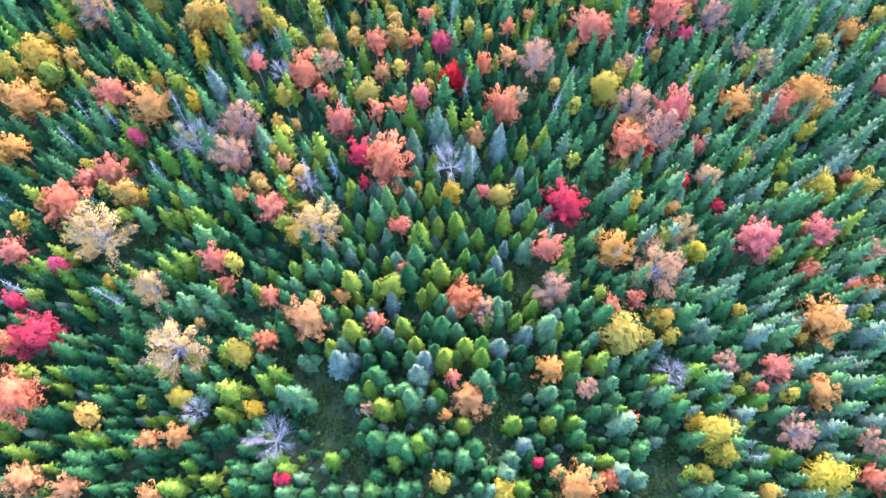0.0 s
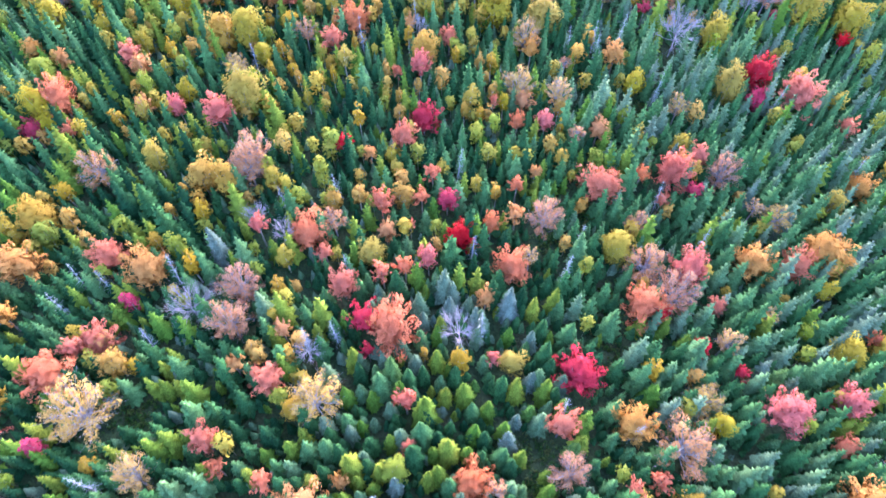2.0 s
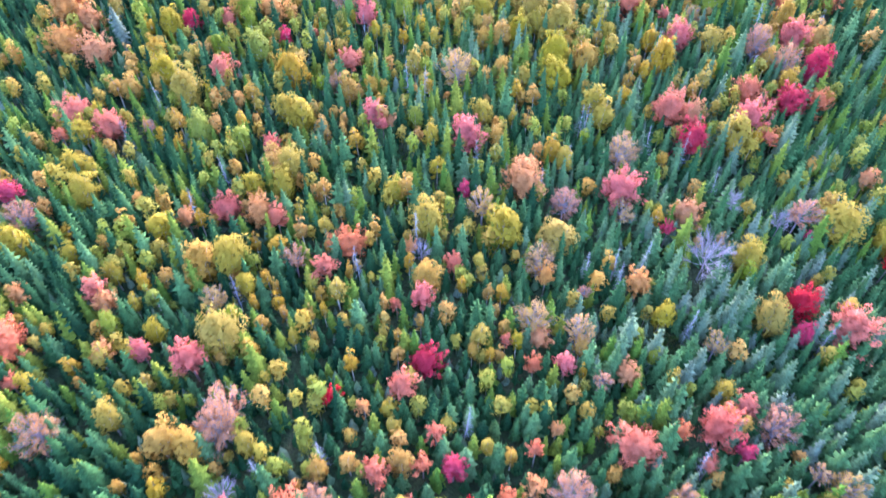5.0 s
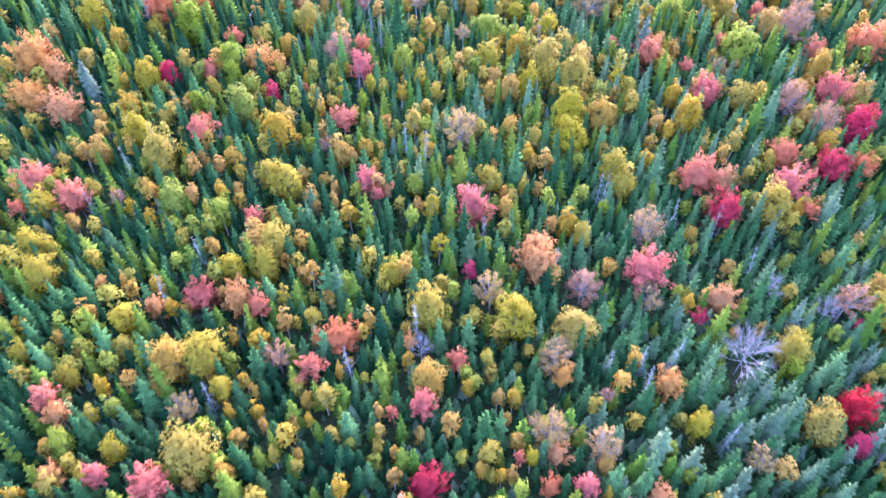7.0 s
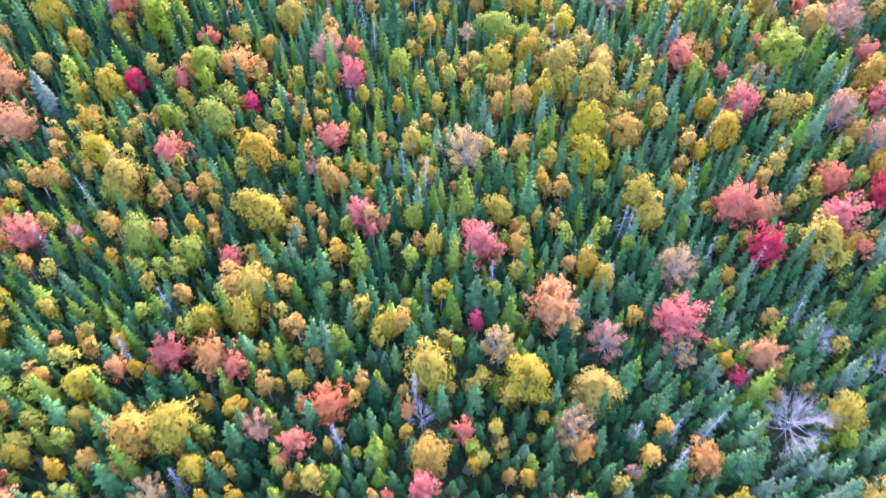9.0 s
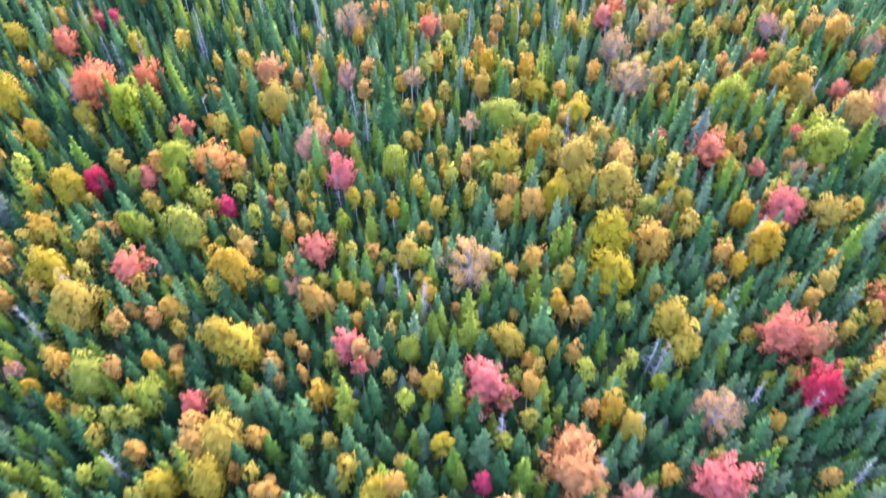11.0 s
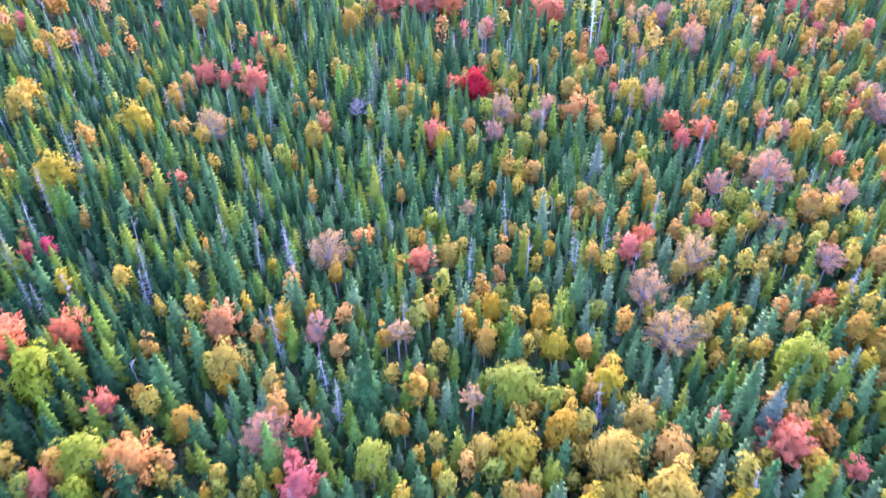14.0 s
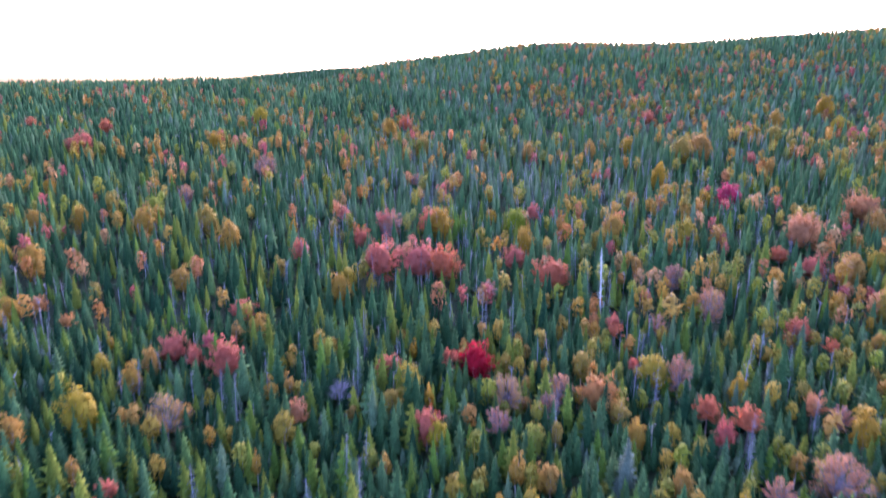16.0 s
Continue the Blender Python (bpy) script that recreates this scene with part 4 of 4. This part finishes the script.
def stand(name, label, shapes, x, y, height, tone, attribute="tone", category="trees", bark=None):
    """Many trees joined into one mesh of kind stuff."""
    which = rng.integers(0, len(shapes), len(x))
    turn, z = rng.uniform(0, 6.283, len(x)), land(x, y)
    broad = height * rng.uniform(0.88, 1.14, len(x))
    verts, tris, values, shade, curve, n = [], [], [], [], [], 0
    for i, (v, f, m) in enumerate(shapes):
        f, outward = soften(v, f, (0, 0, 0), 0.68, 0.6) if attribute == "tone" else soften(v, f, (0, 0, 0.6), 0.7)
        s = np.nonzero(which == i)[0]
        if not len(s):
            continue
        c, q = np.cos(turn[s])[:, None], np.sin(turn[s])[:, None]
        w = np.stack([(v[:, 0] * c - v[:, 1] * q) * broad[s, None] + x[s, None], (v[:, 0] * q + v[:, 1] * c) * broad[s, None] + y[s, None], v[:, 2] * height[s, None] + z[s, None]], 2)
        verts.append(w.reshape(-1, 3))
        tris.append((f[None] + (np.arange(len(s)) * len(v))[:, None, None] + n).reshape(-1, 3))
        values.append(np.repeat(tone[s], len(v), axis=0))
        shade.append(np.tile(m, len(s)))
        curve.append(np.stack([outward[:, 0] * c - outward[:, 1] * q, outward[:, 0] * q + outward[:, 1] * c, np.broadcast_to(outward[:, 2], (len(s), len(v)))], 2).reshape(-1, 3))
        n += len(s) * len(v)
    mesh = fill(bpy.data.meshes.new(name), np.concatenate(verts), np.concatenate(tris))
    set_normals(mesh, np.concatenate(curve))
    values = np.concatenate(values).astype(np.float32)
    if attribute == "tone":
        mesh.attributes.new("tone", "FLOAT", "POINT").data.foreach_set("value", values)
        mesh.materials.append(NEEDLES_JOINED)
    else:
        mesh.attributes.new("leaf", "FLOAT_COLOR", "POINT").data.foreach_set("color", np.concatenate([values, np.ones((len(values), 1), np.float32)], 1).ravel())
        mesh.materials.append(LEAF_JOINED)
    mesh.materials.append(bark or SPRUCE_BARK)
    mesh.polygons.foreach_set("material_index", np.concatenate(shade).astype(np.int32))
    return tagged(new(name, mesh), label, category, kind="stuff")


def heights(x, y, mean):
    """Mostly full-grown spruces, taller in some patches, with younger ones between them and a few that stand out."""
    n = len(x)
    grown = rng.normal(1.0, 0.14, n) * (0.86 + 0.32 * patch(x, y, 13, 2.3) + 0.16 * ease((x - 10) / 50) * (1 - ease((y - 100) / 40)))
    kind = rng.random(n)
    share = np.where(kind < 0.24, rng.normal(0.60, 0.12, n), np.where(kind > 0.88, grown * rng.uniform(1.15, 1.4, n), grown))
    return np.clip(mean * share, 2.8, mean * 1.6)


def with_trunk(crown, trunk):
    v, f = joined([crown, trunk])
    return v, f, np.concatenate([np.zeros(len(crown[1])), np.ones(len(trunk[1]))])


def alone(crown):
    return crown[0], crown[1], np.zeros(len(crown[1]))


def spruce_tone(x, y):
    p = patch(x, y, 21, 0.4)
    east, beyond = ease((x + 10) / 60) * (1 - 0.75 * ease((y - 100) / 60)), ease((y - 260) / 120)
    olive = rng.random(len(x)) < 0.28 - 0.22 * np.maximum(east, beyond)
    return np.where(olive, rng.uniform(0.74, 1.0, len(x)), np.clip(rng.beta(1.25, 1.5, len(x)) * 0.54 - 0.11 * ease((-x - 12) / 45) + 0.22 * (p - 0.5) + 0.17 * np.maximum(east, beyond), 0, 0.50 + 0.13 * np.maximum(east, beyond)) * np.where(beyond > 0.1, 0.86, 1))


# nearest spruces, each a tree of its own
near_stock = []
for i in range(6):
    wide = float(rng.uniform(1.95, 2.5))
    near_stock.append((shape_mesh("trunk", spruce_trunk(10), SPRUCE_BARK), shape_mesh("crown", spruce_crown(rng, 10, wide, 100, True), NEEDLES)))


def spruce_tree(x, y, s, says):
    trunk_mesh, crown_mesh = near_stock[int(rng.integers(6))]
    spruce = new("spruce")
    spruce.matrix_world = pose(x, y, float(land(x, y)), float(rng.uniform(-2, 2)), float(rng.uniform(-2, 2)), float(rng.uniform(0, 360))) @ Matrix.Diagonal((s, s, s, 1))
    tagged(spruce, says, "tree", "spruces of the forest")
    part("trunk", trunk_mesh, spruce)
    part("crown", crown_mesh, spruce)


OLD_SPRUCES = [(-12.3, 186.6, 15), (37.1, 185.1, 13), (39.3, 183.0, 12), (-73.0, 169.9, 11.5), (-52.0, 133.4, 10.5), (46.2, 104.6, 11.5), (25.4, 95.3, 10.5), (38.2, 186.4, 11.5), (63.0, 83.7, 12), (47.1, 73.6, 11.5), (21.9, 69.9, 11), (14.6, 46.3, 9.5), (26.3, 235.2, 11.5), (-39.1, 188.3, 12), (-50.4, 75.5, 11), (-38.0, 68.4, 11), (-29.4, 58.1, 11), (-19.2, 125.0, 10.5), (26.9, 186.4, 11), (8.0, 193.5, 11)]
for x, y, high in OLD_SPRUCES:
    spruce_tree(x, y, high / 10, "old broad green spruce standing above its neighbours")
    PLANTED.append((x, y, 0.16 * high))
lower, upper = scatter(-130, 130, -60, 88, 2.65), scatter(-130, 130, 88, 280, 2.4)
sx, sy = np.concatenate([lower[0], upper[0]]), np.concatenate([lower[1], upper[1]])
ok = free(sx, sy, 0.5, 0.5)
sx, sy = sx[ok], sy[ok]
single = (np.abs(sx) < 19) & (sy > 10) & (sy < 64)
single &= np.cumsum(single) <= 300
for x, y in zip(sx[single], sy[single]):
    s = float(heights(np.array([x]), np.array([y]), 7.5)[0]) / 10
    spruce_tree(x, y, s, ("tall" if s > 0.85 else "young" if s < 0.58 else "slender") + " green spruce with drooping boughs in dense forest")

# the rest of the near forest
mx, my = sx[~single], sy[~single]
inside = (np.abs(mx) < half_width(my)) & (my > -9)
young = rng.random(len(mx)) < np.select([my < 75, my < 162], [0.07, 0.16], 0.17) * np.where((mx < 0) & (my > 180), 0.2, 1) * np.where((mx > 12) & (my < 162), 0.5, 1) * np.where((mx < -8) & (my > 115) & (my < 185), 1.1, 1) * (0.35 + 1.3 * patch(mx, my, 9, 1.7))
detail = [with_trunk(spruce_crown(rng, 1, float(rng.uniform(0.19, 0.26)), 46, False), stick((0, 0, -0.03), (0, 0, 0.9), 0.014, 0.002, 4)) for _ in range(12)]
pick = inside & ~young
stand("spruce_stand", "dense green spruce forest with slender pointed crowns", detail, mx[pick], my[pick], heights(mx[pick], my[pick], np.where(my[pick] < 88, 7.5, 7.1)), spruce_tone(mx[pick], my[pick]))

ux, uy = scatter(-98, 98, 0, 280, 2.3)
ok = free(ux, uy, 0.3, 0.45)
ux, uy = ux[ok], uy[ok]
# Tone scaled down to put the shade of the gaps into the needle colour.
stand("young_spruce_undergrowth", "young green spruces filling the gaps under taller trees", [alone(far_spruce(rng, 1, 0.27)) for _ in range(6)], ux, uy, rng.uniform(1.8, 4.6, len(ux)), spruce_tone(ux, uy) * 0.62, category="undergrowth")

YOUNG = np.array([LEAVES["Y"], LEAVES["Y"], (0.30, 0.26, 0.04), (0.22, 0.25, 0.035), (0.42, 0.25, 0.06), (0.34, 0.27, 0.04), LEAVES["A"], LEAVES["G"], (0.25, 0.27, 0.035)])
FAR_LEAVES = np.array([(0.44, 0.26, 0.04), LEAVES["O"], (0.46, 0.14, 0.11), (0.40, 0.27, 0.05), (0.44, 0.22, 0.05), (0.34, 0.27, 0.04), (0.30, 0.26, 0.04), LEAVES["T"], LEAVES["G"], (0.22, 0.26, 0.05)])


def small_tree(r, count, size):
    """A young broad-leaved tree one metre tall, to be scaled up."""
    lobes = [(np.array([r.uniform(-0.06, 0.06), r.uniform(-0.06, 0.06), z]), rad * r.uniform(0.85, 1.15), np.array([0, 0, 1.0])) for z, rad in ((0.87, 0.10), (0.75, 0.155), (0.62, 0.155), (0.74, 0.145), (0.50, 0.12))]
    heart = [(np.array([0, 0, 0.68]), 0.13, np.array([0, 0, 1.0]))]
    return with_trunk(joined([leaf_cloud(r, lobes, count, size, 0.15), leaf_cloud(r, heart, count // 5, size * 1.9, 0.9)]), stick((0, 0, -0.03), (0, 0, 0.7), 0.008, 0.005, 3))


def colours(table, n):
    return table[rng.integers(0, len(table), n)] * rng.uniform(0.8, 1.15, (n, 1)) * rng.uniform(0.92, 1.08, (n, 3))


pick = inside & young
stand("young_birch_stand", "young birches and shrubs in gold and orange between the spruces", [small_tree(rng, 135, 0.042) for _ in range(8)], mx[pick], my[pick],
      np.clip(rng.normal(6.7, 1.1, pick.sum()), 4.2, 9.5), colours(YOUNG, int(pick.sum())), "leaf", bark=BIRCH_BARK)

# middle and far slopes
for name, y0, y1, step, reach, crown in (("hillside_forest", 280, 435, 3.2, 1.0, 0), ("ridge_forest", 435, 790, 3.85, 1.0, 1)):
    fx, fy = scatter(-600, 600, y0, y1, step)
    inside = np.abs(fx) < half_width(fy) * reach
    fx, fy = fx[inside], fy[inside]
    ok = free(fx, fy, 0.5, 0.5)
    fx, fy = fx[ok], fy[ok]
    leafy_one = rng.random(len(fx)) < (0.03 + 0.30 * patch(fx, fy, 23, 0.9) ** 1.4) * np.where(fx > 30, 1.25, 0.62) * np.where(fy > 570, 0.55, 1)
    if crown:
        spruces = [alone(far_spruce(rng, 1, float(rng.uniform(0.205, 0.255)))) for _ in range(8)]
        broad = [small_tree(rng, 24, 0.085) for _ in range(6)]
    else:
        spruces = [alone(spruce_crown(rng, 1, float(rng.uniform(0.205, 0.255)), 23, False)) for _ in range(8)]
        broad = [small_tree(rng, 70, 0.050) for _ in range(6)]
    p = ~leafy_one
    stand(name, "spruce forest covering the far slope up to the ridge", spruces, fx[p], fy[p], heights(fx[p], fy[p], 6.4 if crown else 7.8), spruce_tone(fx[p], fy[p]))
    p = leafy_one
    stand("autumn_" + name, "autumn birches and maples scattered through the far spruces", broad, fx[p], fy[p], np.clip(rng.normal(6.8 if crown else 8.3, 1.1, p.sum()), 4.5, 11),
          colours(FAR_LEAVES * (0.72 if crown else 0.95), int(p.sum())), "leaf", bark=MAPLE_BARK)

# bare birches: pale stems between the spruces of the slope
def bare_stem(r):
    lean = r.uniform(-0.05, 0.05, 2)
    wood = [stick((0, 0, -0.03), (lean[0], lean[1], 1.0), 0.011, 0.005, 4)]
    for _ in range(7):
        f, a, long = r.uniform(0.55, 0.95), r.uniform(0, 6.28), r.uniform(0.06, 0.13)
        root = np.array([lean[0] * f, lean[1] * f, f])
        wood.append(stick(root, root + (math.cos(a) * long, math.sin(a) * long, long * 1.3), 0.004, 0.002, 3))
    v, f = joined(wood)
    return v, f, np.ones(len(f))


bx, by = np.concatenate([rng.normal(35, 55, 420), rng.uniform(-130, 150, 260)]), np.concatenate([rng.normal(345, 45, 420), rng.uniform(190, 450, 260)])
stand("bare_birch_stand", "bare birches with pale thin stems among spruces", [bare_stem(rng) for _ in range(8)], bx, by, rng.uniform(6.5, 9.5, len(bx)),
      np.tile(LEAVES["B"], (len(bx), 1)), "leaf", bark=DEAD_WOOD)

# the hill behind the ridge
hx, hy = scatter(-430, 120, 1020, 1560, 8.5)
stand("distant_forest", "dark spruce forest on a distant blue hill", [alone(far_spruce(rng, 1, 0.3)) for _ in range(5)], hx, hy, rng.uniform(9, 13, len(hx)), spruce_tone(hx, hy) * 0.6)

# woods round about, out of the camera's way
for name, reach, low, high, step, wide in (("flanking_forest", 175, -110, 300, 3.8, 0.28), ("surrounding_forest", 360, -240, 470, 8.5, 0.30)):
    ex, ey = scatter(-reach, reach, low, high, step)
    inner = (np.abs(ex) < half_width(ey)) & (ey > -9)
    if name == "surrounding_forest":
        inner |= (np.abs(ex) < 175) & (ey > -110) & (ey < 300)
    ex, ey = ex[~inner], ey[~inner]
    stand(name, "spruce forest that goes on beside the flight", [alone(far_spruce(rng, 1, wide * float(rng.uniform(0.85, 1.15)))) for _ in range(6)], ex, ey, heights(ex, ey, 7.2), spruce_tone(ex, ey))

# low growth on the floor, thicker in the clearings
cx = np.concatenate([rng.normal(x, r * 0.75, 90) for x, y, r in CLEARINGS])
cy = np.concatenate([rng.normal(y, r * 0.75, 90) for x, y, r in CLEARINGS])


def tuft(r):
    return alone(leaf_cloud(r, [(np.array([0, 0, 0.45]), 0.5, np.array([0, 0, 1.0]))], 12, 0.3, 0.3))


FERN = np.array([(0.06, 0.13, 0.025), (0.09, 0.15, 0.03), (0.11, 0.13, 0.04), (0.04, 0.10, 0.03)])
stand("undergrowth", "low green ferns and shrubs on the open floor", [tuft(rng) for _ in range(5)], cx, cy, rng.uniform(0.3, 0.9, len(cx)), colours(FERN, len(cx)), "leaf", "undergrowth")
